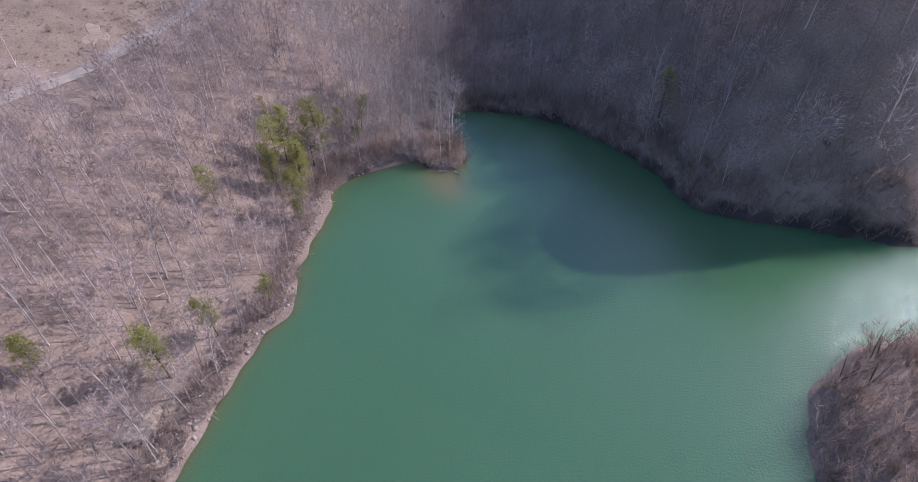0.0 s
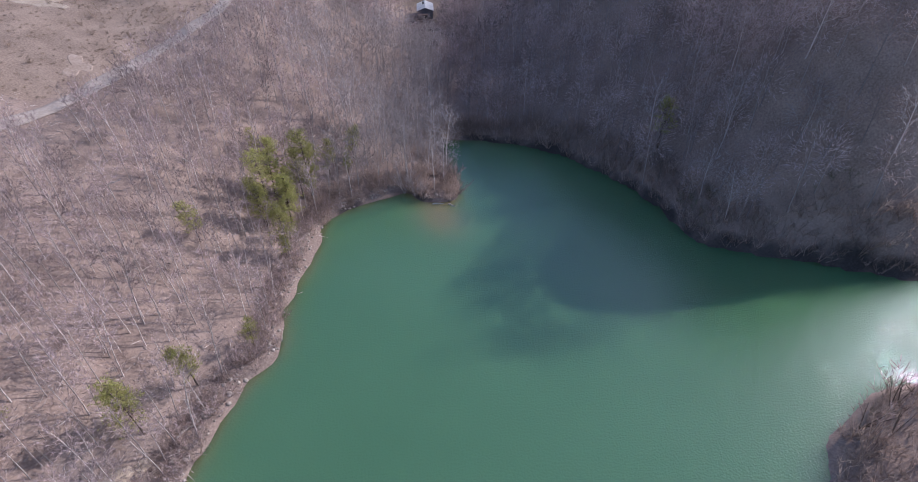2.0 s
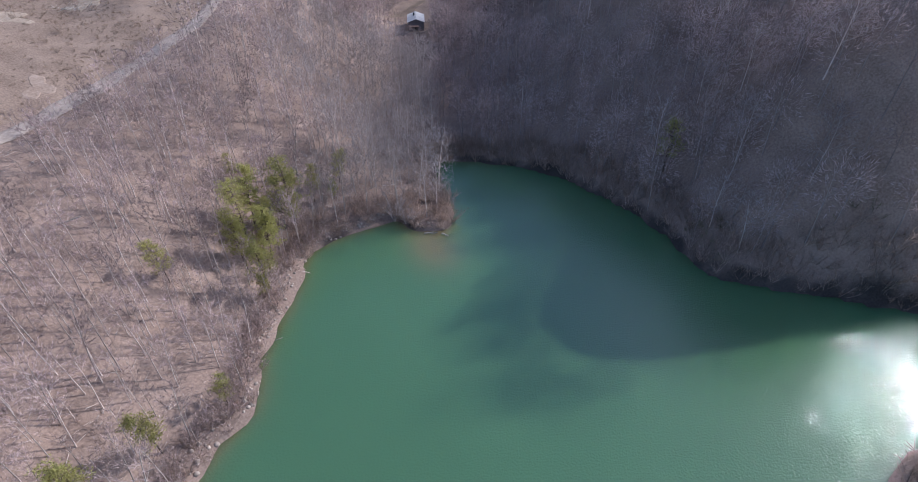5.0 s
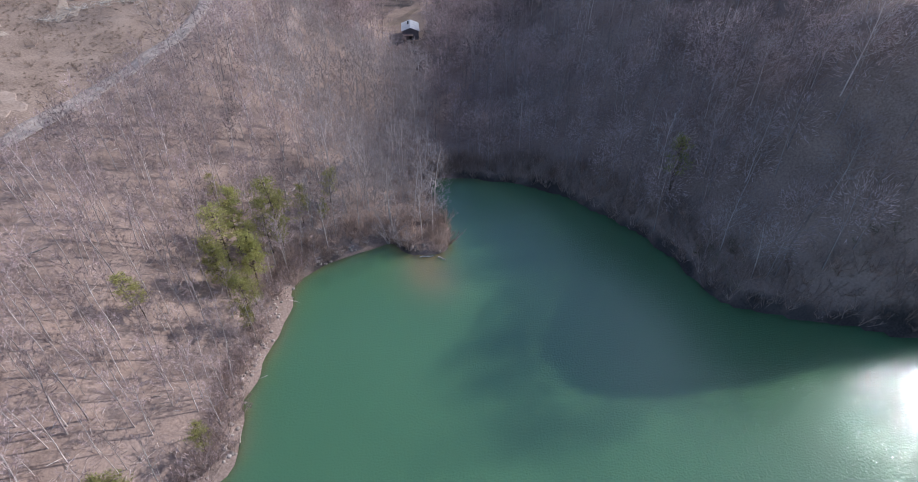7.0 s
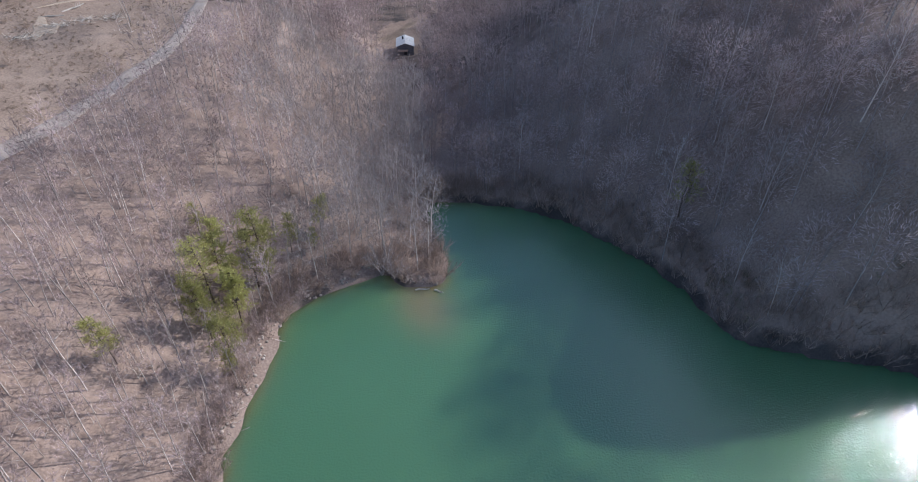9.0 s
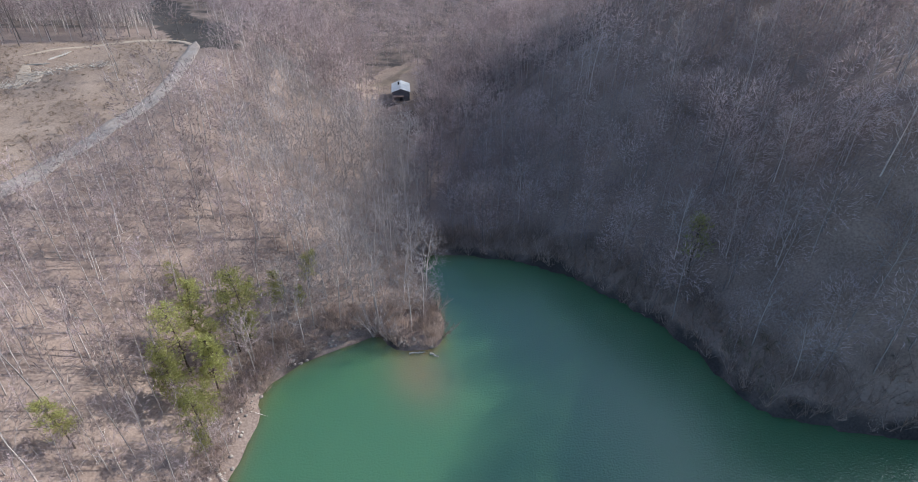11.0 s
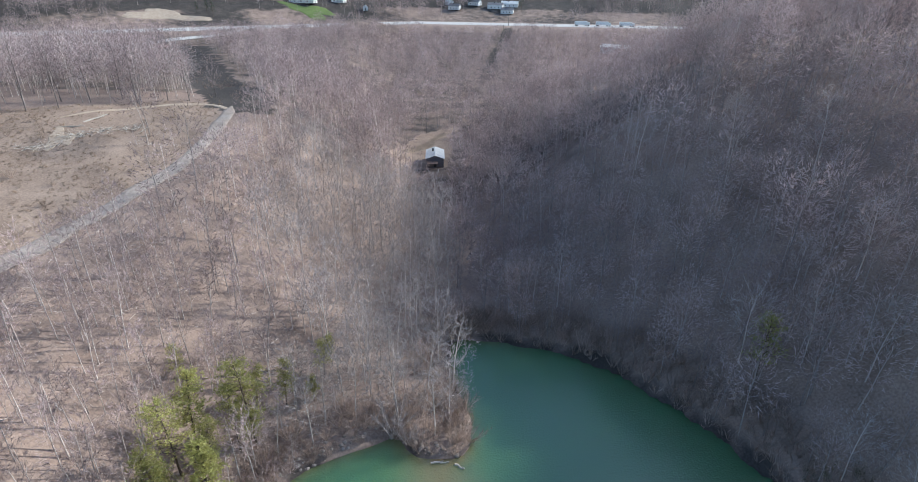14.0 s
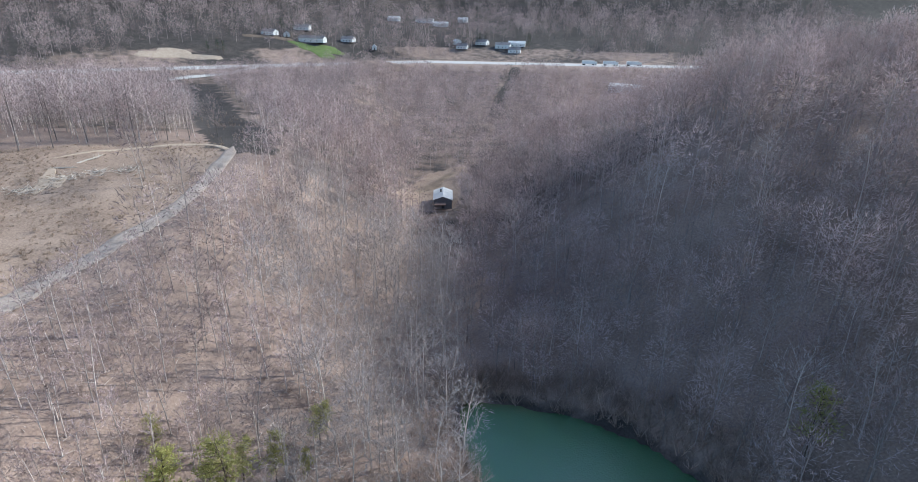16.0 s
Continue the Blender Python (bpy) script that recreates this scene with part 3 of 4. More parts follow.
def single_trees():
    """The slope's nearest trees, each a thing of its own."""
    at = scatter(RNG, -82, -28, 36, 150, 3.7, lambda x, y, d: (d > 1.4) & (x < -18) & ~open_ground(x, y) & (waves(x, y, 9, 7) > -0.75) & clear_of_pines(x, y))
    order = np.argsort(at[:, 1] - 0.4 * at[:, 0])
    chosen, rest = at[order[:300]], at[order[300:]]
    first = {}
    for i, (x, y, z) in enumerate(chosen):
        k = int(RNG.integers(0, 5)) if RNG.random() < 0.85 else 5 + int(RNG.integers(0, 2))
        m = pose(x, y, z, RNG.uniform(-3, 3), RNG.uniform(-3, 3), RNG.uniform(0, 360)) @ Matrix.Scale(float(RNG.uniform(0.72, 1.18)), 4)
        if k not in first:
            trunk, crown = SLIM[k] if k < 5 else ROUND[k - 5]
            t = empty("bare_tree", m, "leafless grey-barked tree standing in brown leaf litter", "tree", "bare trees on the slope")
            for nm, s in (("trunk", trunk), ("crown", crown)):
                v, f, mi = s.arrays()
                ob = new(nm, mesh_of(nm, v, f, [BARK, TWIG], mi, np.full(len(v), 0.3)))
                ob.parent = t
            first[k] = t
        else:
            t = copy_thing(first[k], Matrix.Identity(4))
            t.matrix_basis = m
    return rest


REST = single_trees()
kinds = [joined(*t) for t in SLIM]
more = scatter(RNG, -130, -28, 0, 36, 4.4, lambda x, y, d: (d > 3) & (x < -30) & ~open_ground(x, y))
plant_all("slope_trees", kinds, np.concatenate((REST, more)), [BARK, TWIG], "leafless grey trees on the lake's lit slope", "trees", RNG)
young = scatter(RNG, -84, 2, 30, 190, 6.4, lambda x, y, d: (d > 0.8) & (x < -2) & ~open_ground(x, y, 3.0))
plant_all("saplings", [joined(*t) for t in SAPLING], young, [BARK, TWIG], "thin leafless saplings under the taller trees", "saplings", RNG, 0.6, 1.25)
point = scatter(RNG, -45, 6, 108, 205, 5.2, lambda x, y, d: (d > 1.2) & (x < -2 - 0.1 * (y - 150)) & ~open_ground(x, y) & ((x > -30) | (y > 150)) & ((x > -13) | (y > 128) | (RNG.random(x.size) < 0.75)))
plant_all("point_trees", [joined(*t) for t in ROUND], point, [BARK, TWIG_PALE], "pale leafless trees with round crowns on the point", "trees", RNG, 0.75, 1.2)
left = scatter(RNG, -190, -28, 60, 300, 5.3, lambda x, y, d: ~open_ground(x, y) & ((x < -82) | (y > 150)) & ((x < -45) | (y > 205)) & (x < -2 - 0.1 * (y - 150)))
plant_all("upland_trees", [joined(*t) for t in MID], left, [BARK, TWIG], "bare grey woodland behind the clearing", "trees", RNG, 0.7, 1.35)
right = scatter(RNG, -2, 235, 62, 330, 5.5, lambda x, y, d: (d > 1.2) & (x > -2 - 0.1 * (y - 150)) & (y > 82) & ((x < 83) | (y > 99 + 0.6 * (x - 83))) & (y < 330 - 0.2 * x) & ~open_ground(x, y) & ~((x < 60) & (y > 260) & (x < 0.3 * (y - 230))))
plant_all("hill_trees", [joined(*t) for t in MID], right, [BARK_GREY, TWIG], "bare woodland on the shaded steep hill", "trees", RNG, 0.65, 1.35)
pale = scatter(RNG, 2, 125, 84, 250, 11, lambda x, y, d: (d > 2) & (x > 4 - 0.1 * (y - 150)) & (y > 84) & ~open_ground(x, y) & (RNG.random(x.size) < 0.75))
plant_all("pale_hill_trees", [joined(*t) for t in ROUND], pale, [BARK, TWIG_PALE], "scattered pale-barked trees on the shaded hill", "trees", RNG, 0.75, 1.15)
crest = scatter(RNG, 62, 190, 150, 300, 6.2, lambda x, y, d: (y < 330 - 0.2 * x) & ~open_ground(x, y))
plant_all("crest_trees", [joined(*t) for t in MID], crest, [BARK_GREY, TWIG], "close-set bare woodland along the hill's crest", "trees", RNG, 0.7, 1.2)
cove = scatter(RNG, 4, 75, 118, 185, 5.0, lambda x, y, d: (d > 1.2) & (d < 34) & (x > 6 - 0.1 * (y - 150)) & ~open_ground(x, y))
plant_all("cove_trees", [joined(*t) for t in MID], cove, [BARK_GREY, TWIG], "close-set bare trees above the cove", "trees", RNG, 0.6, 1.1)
back = scatter(RNG, -190, -62, 212, 320, 6.2, lambda x, y, d: ~open_ground(x, y) & (x < -62 - 0.55 * (y - 212)))
plant_all("back_trees", [joined(*t) for t in FAR], back, [BARK_GREY, TWIG_PALE], "pale bare woodland behind the clearing", "trees", RNG, 0.7, 1.2)
valley = scatter(RNG, -330, 260, 205, 420, 6.3, lambda x, y, d: ~open_ground(x, y) & (y < highway_y(x) - 40) & (to_line(x, y, CUT_TWO) > 5) & ((y > 300) | ((x > -75) & (x < 40) & (y > 205))))
plant_all("valley_trees", [joined(*t) for t in FAR], valley, [BARK_GREY, TWIG], "bare grey woodland along the valley floor", "trees", RNG, 0.65, 1.25)
beyond = scatter(RNG, -330, 270, 420, 600, 6.4, lambda x, y, d: ~open_ground(x, y) & (y < highway_y(x) - 52 + 14 * waves(x, y, 20, 3)) & (to_line(x, y, CUT_TWO) > 5))
plant_all("lowland_trees", [joined(*t) for t in RIDGE], beyond, [BARK_GREY, TWIG], "bare grey woods this side of the highway", "trees", RNG, 0.7, 1.05)
ridge = scatter(RNG, -460, 460, 470, 880, 13.5, lambda x, y, d: (y > highway_y(x) + 70 + 40 * waves(x, y, 60, 9)))
plant_all("ridge_trees", [joined(*t) for t in RIDGE], ridge, [BARK_GREY, TWIG], "bare woods on the far ridge beyond the highway", "trees", RNG, 1.1, 1.7)
hedge = scatter(RNG, -420, 330, 400, 720, 9, lambda x, y, d: (y > highway_y(x) + 32) & (y < highway_y(x) + 95) & (waves(x, y, 26, 5) > 0.05) & ((x < -235) | (x > 75) | ((x > -90) & (x < -28))))
plant_all("roadside_trees", [joined(*t) for t in RIDGE], hedge, [BARK_GREY, TWIG], "low bare trees and scrub beside the highway", "trees", RNG, 0.5, 0.85)


# ---- evergreens ----
def build_pines():
    first = []
    for k in range(4):
        tall = (11.0, 12.5, 9.5, 13.5)[k]
        first.append((pine(200 + k, tall, 10, 16), None))
    made = {}
    for i, (x, y, mid) in enumerate(PINES):
        k = i % 4
        s = min(1.3, max(0.5, (mid - float(land(x, y)[0])) / (0.72 * (11.0, 12.5, 9.5, 13.5)[k])))
        m = pose(x, y, float(land(x, y)[0]), 0, 0, i * 77) @ Matrix.Scale(s, 4)
        if k in made:
            copy_thing(made[k], Matrix.Identity(4)).matrix_basis = m
            continue
        t = empty("pine_tree", m, "yellow-green pine with a dark bare lower trunk", "tree", "pines round the lake")
        for nm, sp, mats in (("trunk", first[k][0][0], [PINE_BARK, PINE_BARK]), ("crown", first[k][0][1], [PINE_BARK, NEEDLES])):
            v, f, mi = sp.arrays()
            ob = new(nm, mesh_of(nm, v, f, mats, mi, np.full(len(v), 0.3)))
            ob.parent = t
        made[k] = t


build_pines()


def build_conifers():
    """Dark conifers by the houses beyond the highway."""
    trunk, crown = pine(260, 15, 12, 7)
    first = None
    for i, (x, y) in enumerate(((2, 684), (5, 690), (12, 696), (-196, 640), (-188, 646), (-236, 556), (-229, 560), (-222, 556), (-8, 700), (58, 676), (-120, 655), (-60, 770))):
        m = pose(x, y, float(land(x, y)[0]), 0, 0, i * 50) @ Matrix.Scale(0.62 + 0.12 * (i % 5), 4)
        if first:
            copy_thing(first, Matrix.Identity(4)).matrix_basis = m
            continue
        first = empty("conifer", m, "dark green conifer among bare woods", "tree", "scattered conifers")
        for nm, sp, mats in (("trunk", trunk, [PINE_BARK, PINE_BARK]), ("crown", crown, [PINE_BARK, SPRUCE])):
            v, f, mi = sp.arrays()
            ob = new(nm, mesh_of(nm, v, f, mats, mi, np.full(len(v), 0.3)))
            ob.parent = first


build_conifers()


def build_oaks():
    """Tall dark-trunked trees along the back of the clearing."""
    spots = ((-84, 214), (-90, 213), (-97, 209), (-103, 212), (-108, 205), (-111, 196), (-115, 203), (-117, 192), (-121, 197), (-124, 188), (-120, 182), (-127, 193), (-78, 219), (-131, 184))
    made = {}
    for i, (x, y) in enumerate(spots):
        k = i % 3
        m = pose(x, y, float(land(x, y)[0]), 0, 2 * (i % 3) - 2, i * 61) @ Matrix.Scale(0.85 + 0.1 * (i % 4), 4)
        if k in made:
            copy_thing(made[k], Matrix.Identity(4)).matrix_basis = m
            continue
        made[k] = empty("oak_tree", m, "tall leafless tree with a dark trunk behind the clearing", "tree", "trees behind the clearing")
        trunk, crown = bare_tree(140 + k, 16 + k, 0.28, 3.8, 10, 4, 10, 0.05, 5, 0.3, 330)
        for nm, sp, mats in (("trunk", trunk, [BARK_DARK, TWIG]), ("crown", crown, [BARK_DARK, TWIG])):
            v, f, mi = sp.arrays()
            ob = new(nm, mesh_of(nm, v, f, mats, mi, np.full(len(v), 0.3)))
            ob.parent = made[k]


build_oaks()

# ---- brush ----
BUSHES = [bush(300 + k, 3.6 + 0.5 * k, 12, 16, 0.06) for k in range(4)]
bushes = [b.arrays() for b in BUSHES]
thin = [bush(320 + k, 3.6 + 0.5 * k, 8, 11, 0.06).arrays() for k in range(4)]
wild = scatter(RNG, -38, 5, 100, 154, 2.1, lambda x, y, d: (d < 8) & (x > -34) & (y > 104))
plant_all("shore_brush", bushes, wild, [BRUSH, BRUSH], "brown leafless brush crowding the water's edge", "brush", RNG, 0.5, 1.15)
bank = scatter(RNG, -50, -26, 22, 112, 1.1, lambda x, y, d: (d < 5) & (d > np.where((y > 84) & (y < 104), 1.6, 0.2)) & (RNG.random(x.size) < 0.8))
plant_all("bank_brush", thin, bank, [BRUSH, TWIG], "leafless brush and briars along the bank", "brush", RNG, 0.4, 1.1)
spit = scatter(RNG, 44, 125, 14, 66, 1.9, lambda x, y, d: (d > 0.3) & (y < 64) & (y > x * 0.25 - 12))
plant_all("spit_brush", thin, spit, [BRUSH, BRUSH], "dense brown brush covering a low spit", "brush", RNG, 0.5, 1.45)
stand = scatter(RNG, 48, 115, 18, 62, 5.5, lambda x, y, d: d > 1.5)
plant_all("spit_saplings", [joined(*t) for t in SAPLING], stand, [BARK, TWIG], "thin leafless saplings rising from brush", "saplings", RNG, 0.6, 1.1)
green = np.concatenate((scatter(RNG, 52, 84, 90, 112, 2.4, lambda x, y, d: (d > 1) & (d < 8) & (waves(x, y, 6, 3) > 0.05)), scatter(RNG, 50, 80, 35, 58, 3.5, lambda x, y, d: (d > 0.5) & (d < 4) & (waves(x, y, 5, 3) > 0.2))))
plant_all("olive_shrubs", thin, green, [BRUSH, OLIVE], "dull olive-green shrubs near the waterline", "shrubs", RNG, 0.5, 1.0)
rim = scatter(RNG, -2, 96, 80, 165, 1.5, lambda x, y, d: (d < 7) & (x > -3) & (y > 80))
plant_all("hill_brush", thin, rim, [BRUSH, BRUSH], "brown leafless brush at the foot of the hill", "brush", RNG, 0.5, 1.3)
low = scatter(RNG, -100, -28, 30, 210, 4.4, lambda x, y, d: (d > 0.6) & ~open_ground(x, y))
plant_all("under_brush", thin, low, [BRUSH, TWIG], "thin leafless undergrowth among the trees", "brush", RNG, 0.25, 0.7)
edge = scatter(RNG, -130, -62, 100, 222, 4.3, lambda x, y, d: inside(x, y, CLEARING) & (to_line(x, y, ROAD) > 2.2) & (RNG.random(x.size) < 0.12 + 0.55 * (waves(x, y, 8, 2) > 0.1)))
plant_all("clearing_brush", bushes, edge, [BRUSH, GRASS_DRY], "dry knee-high weeds and saplings in the clearing", "weeds", RNG, 0.1, 0.62)
cutting = np.concatenate([scatter(RNG, -200, 60, 215, 560, 5.2, lambda x, y, d: (to_line(x, y, c) < 8)) for c in (CUT, CUT_TWO)])
plant_all("cutting_brush", thin, cutting, [BRUSH, BARK_DARK], "low dark scrub in the cleared cuttings", "scrub", RNG, 0.25, 0.6)


def pale_bush(x, y, s):
    t = bush(410, 5.2, 16, 26, 0.07)
    v, f, m = t.arrays()
    b = empty("shrub", pose(x, y, float(land(x, y)[0]), -14, 0, 0) @ Matrix.Scale(s, 4), "pale silvery leafless shrub leaning over the water", "shrub")
    stems = m == 0
    for nm, pick, mat in (("stem_clump", stems, BARK), ("crown", ~stems, TWIG_PALE)):
        ob = new(nm, mesh_of(nm, v, f[pick], [mat], None, np.full(len(v), 0.5)))
        ob.parent = b
        tagged(ob, kind="stuff")


pale_bush(-12.0, 118.6, 1.5)
pale_bush(-9.0, 116.4, 1.0)


# ---- grass, stones, wood ----
def tuft(seed):
    rng = random.Random(seed)
    s = Sprig()
    for _ in range(26):
        p = Vector((rng.gauss(0, 0.35), rng.gauss(0, 0.35), -0.03))
        s.sliver(p, p + Vector((rng.gauss(0, 0.18), rng.gauss(0, 0.18), rng.uniform(0.25, 0.7))), 0.09, 0, rng)
    return s.arrays()


field = scatter(RNG, -130, -60, 104, 222, 1.25, lambda x, y, d: (RNG.random(x.size) < 0.25 + 0.5 * (waves(x, y, 9, 4) > 0)) & inside(x, y, CLEARING) & (to_line(x, y, ROAD) > 2.4))
plant_all("dry_grass", [tuft(k) for k in range(5)], field, [GRASS_DRY], "tan dead grass across the clearing", "grass", RNG, 0.35, 0.8)


def deadfall(seed):
    rng = random.Random(seed)
    s = Sprig()
    for _ in range(7):
        p = Vector((rng.gauss(0, 1.2), rng.gauss(0, 1.2), 0.06))
        a = rng.uniform(0, 6.28)
        q = p + Vector((math.cos(a), math.sin(a), rng.uniform(0, 0.35))) * rng.uniform(0.6, 2.2)
        s.limb(p, q, 0.05, 0, 3, 0)
    return s.arrays()


fallen = scatter(RNG, -95, -4, 25, 200, 2.6, lambda x, y, d: (d > 1) & ~open_ground(x, y, 2.5))
plant_all("fallen_branches", [deadfall(k) for k in range(6)], fallen, [BARK], "dead branches lying in the leaf litter", "branches", RNG, 0.5, 1.3)


def stone(seed, rings=2):
    bm = bmesh.new()
    bmesh.ops.create_icosphere(bm, subdivisions=rings, radius=1)
    rng = random.Random(seed)
    off = Vector((rng.uniform(0, 50), 0, 0))
    for v in bm.verts:
        v.co *= 1 + 0.35 * noise.noise(v.co * 1.3 + off) + 0.12 * noise.noise(v.co * 4 + off)
        v.co.z *= 0.6
    return bm


def stones_along():
    kinds = []
    for k in range(4):
        bm = stone(k, 1)
        bmesh.ops.triangulate(bm, faces=bm.faces[:])
        bm.verts.ensure_lookup_table()
        kinds.append((np.array([tuple(v.co) for v in bm.verts], np.float32), np.array([[w.index for w in f.verts] for f in bm.faces], np.int32), np.zeros(len(bm.faces), np.int32)))
        bm.free()
    at = scatter(RNG, -48, 3, 20, 122, 0.8, lambda x, y, d: (d < 3.2) & (RNG.random(x.size) < 0.5))
    plant_all("bank_stones", kinds, at, [STONE], "tan rubble and stones along the bank", "stones", RNG, 0.12, 0.5)


stones_along()


def outcrop(x, y, sx, sy, sz, turn, label):
    bm = stone(int(abs(x * 7)), 4)
    for v in bm.verts:
        v.co += v.normal * 0.06 * noise.noise(v.co * 7)
    ob = part("rock_outcrop", bm, CLAY)
    ob.matrix_basis = pose(x, y, float(land(x, y)[0]) - 0.1, 0, 0, turn) @ Matrix.Diagonal((sx, sy, sz, 1))
    tagged(ob, label, "rock")


outcrop(-46.6, 41.5, 3.6, 2.6, 1.5, 40, "smooth pale tan rock outcrop on the bank")
outcrop(-43.4, 37.2, 2.6, 1.8, 0.9, 10, "low pale rock shelf near the waterline")
outcrop(-44.0, 45.5, 1.6, 1.2, 0.8, 70, "weathered pale boulder in leaf litter")


def log(x, y, z, long, thick, turn, tilt, label):
    bm = bmesh.new()
    rng = random.Random(int(x * 13 + y))
    for k in range(6):
        r = bmesh.ops.create_cone(bm, cap_ends=True, segments=8, radius1=thick * (1 - 0.1 * k), radius2=thick * (0.9 - 0.1 * k), depth=long / 6)
        for v in r["verts"]:
            v.co = Vector((v.co.z + long * (k - 2.5) / 6, v.co.x + 0.12 * math.sin(k * 1.3), v.co.y))
    for k in range(3):
        r = bmesh.ops.create_cone(bm, cap_ends=True, segments=5, radius1=thick * 0.35, radius2=0.02, depth=long * 0.22)
        m = pose(long * rng.uniform(-0.1, 0.4), 0, thick, rng.uniform(-50, 50), rng.uniform(20, 60), 0)
        bmesh.ops.transform(bm, matrix=m, verts=r["verts"])
    ob = part("fallen_log", bm, WOOD_GREY)
    ob.matrix_basis = pose(x, y, z, 0, tilt, turn)
    tagged(ob, label, "log")
    return ob


def on_land(x, y, up=0.0):
    return float(land(x, y)[0]) + up


log(-97.5, 190, on_land(-97.5, 190, 0.3), 6.5, 0.3, 62, -8, "barkless white log lying in the clearing")
log(-99, 183, on_land(-99, 183, 0.25), 5.0, 0.22, 15, 0, "grey fallen log among dry weeds")
log(-3.6, 112.6, 0.15, 3.0, 0.16, 8, 3, "weathered driftwood log at the tip of the point")
log(-0.4, 111.9, 0.12, 1.8, 0.2, -25, 6, "short driftwood stump lying in shallow water")
log(-39.5, 52, on_land(-39.5, 52, 0.2), 4.5, 0.2, 60, 8, "grey log fallen down the bank")
log(-66, 92, on_land(-66, 92, 0.25), 7.0, 0.22, 20, -10, "grey log fallen among bare trees")
log(-58, 108, on_land(-58, 108, 0.25), 6.0, 0.2, -35, -6, "grey log fallen in leaf litter")
log(59.5, 95.3, 0.4, 3.6, 0.12, 70, -30, "pale dead branch at the foot of the hill")
log(70, 92.2, 0.5, 4.0, 0.12, 100, -45, "pale snapped trunk leaning over the water")


def brush_pile(x, y):
    s = Sprig()
    rng = random.Random(int(x * y))
    for _ in range(70):
        p = Vector((rng.gauss(0, 2.2), rng.gauss(0, 1.4), 0.1))
        a = rng.uniform(0, 6.28)
        s.limb(p, p + Vector((math.cos(a), math.sin(a), rng.uniform(0, 0.5))) * rng.uniform(0.8, 2.6), rng.uniform(0.03, 0.1), 0.015, 4, 0)
    v, f, m = s.arrays()
    ob = new("brush_pile", mesh_of("brush_pile", v, f, [WOOD_GREY], m))
    ob.matrix_basis = pose(x, y, on_land(x, y))
    tagged(ob, "pile of bleached cut branches on bare clay", "brush pile", kind="stuff")


for x, y in ((-96, 178), (-92, 183), (-100, 170), (-86, 186)):
    brush_pile(x, y)


def clay_patch(x, y, sx, sy, turn, mat, name, label, category, lift=0.06, n=26, waver=0.55):
    """A thin skin of bare earth or lawn draped on the ground, with an uneven outline."""
    bm = bmesh.new()
    rings = []
    for r in range(7):
        ring = []
        for k in range(n):
            a = 6.2832 * k / n
            w = (r / 6) * (1 + waver * math.sin(3 * a + x) * 0.6 + waver * math.sin(5 * a + y) * 0.4)
            u, v = sx * w * math.cos(a), sy * w * math.sin(a)
            c, s = math.cos(radians(turn)), math.sin(radians(turn))
            px, py = x + u * c - v * s, y + u * s + v * c
            ring.append(bm.verts.new((px, py, on_land(px, py) + (lift if r < 6 else -0.1))))
        rings.append(ring)
    for p, q in zip(rings, rings[1:]):
        for k in range(n):
            j = (k + 1) % n
            bm.faces.new((p[k], q[k], q[j], p[j])) if p is not rings[0] else None
    bm.faces.new(rings[1])
    for v in rings[0]:
        bm.verts.remove(v)
    ob = part(name, bm, mat)
    tagged(ob, label, category, kind="structure")


clay_patch(-98, 176, 3, 6, 30, CLAY, "bare_earth", "pale scraped clay in the clearing", "earth", 0.10)
clay_patch(-110, 160, 6, 4, 0, CLAY, "bare_earth", "ochre bare soil in the clearing", "earth", 0.10)
clay_patch(-86, 128, 2.4, 5, 20, SOIL, "bare_earth", "ochre bare soil beside the track", "earth", 0.10)


def snag(x, y, tall, lean, label="dead standing snag with bare forked stems"):
    s = Sprig()
    rng = random.Random(int(x * 3))
    p = Vector((0, 0, -0.3))
    for k in range(3):
        a = Vector((rng.uniform(-0.3, 0.3), rng.uniform(-0.3, 0.3), 1)).normalized()
        q = p + a * tall * rng.uniform(0.7, 1)
        s.limb(p, q, 0.1, 0.02, 5, 0)
        for _ in range(6):
            b = p.lerp(q, rng.uniform(0.4, 0.95))
            s.limb(b, b + bent(rng, a, 0.8, 0.2) * rng.uniform(0.5, 1.3), 0.035, 0, 3, 0)
    v, f, m = s.arrays()
    ob = new("dead_snag", mesh_of("dead_snag", v, f, [PINE_BARK], m, np.full(len(v), 0.2)))
    ob.matrix_basis = pose(x, y, on_land(x, y), lean, 0, 0)
    tagged(ob, label, "snag")


for x, y, h, a in ((60, 50.5, 7.5, 4), (66, 53.5, 8, -6), (67.5, 54, 6.5, 5), (74, 56, 7, 3), (62, 48, 6, -8)):
    snag(x, y, h, a)


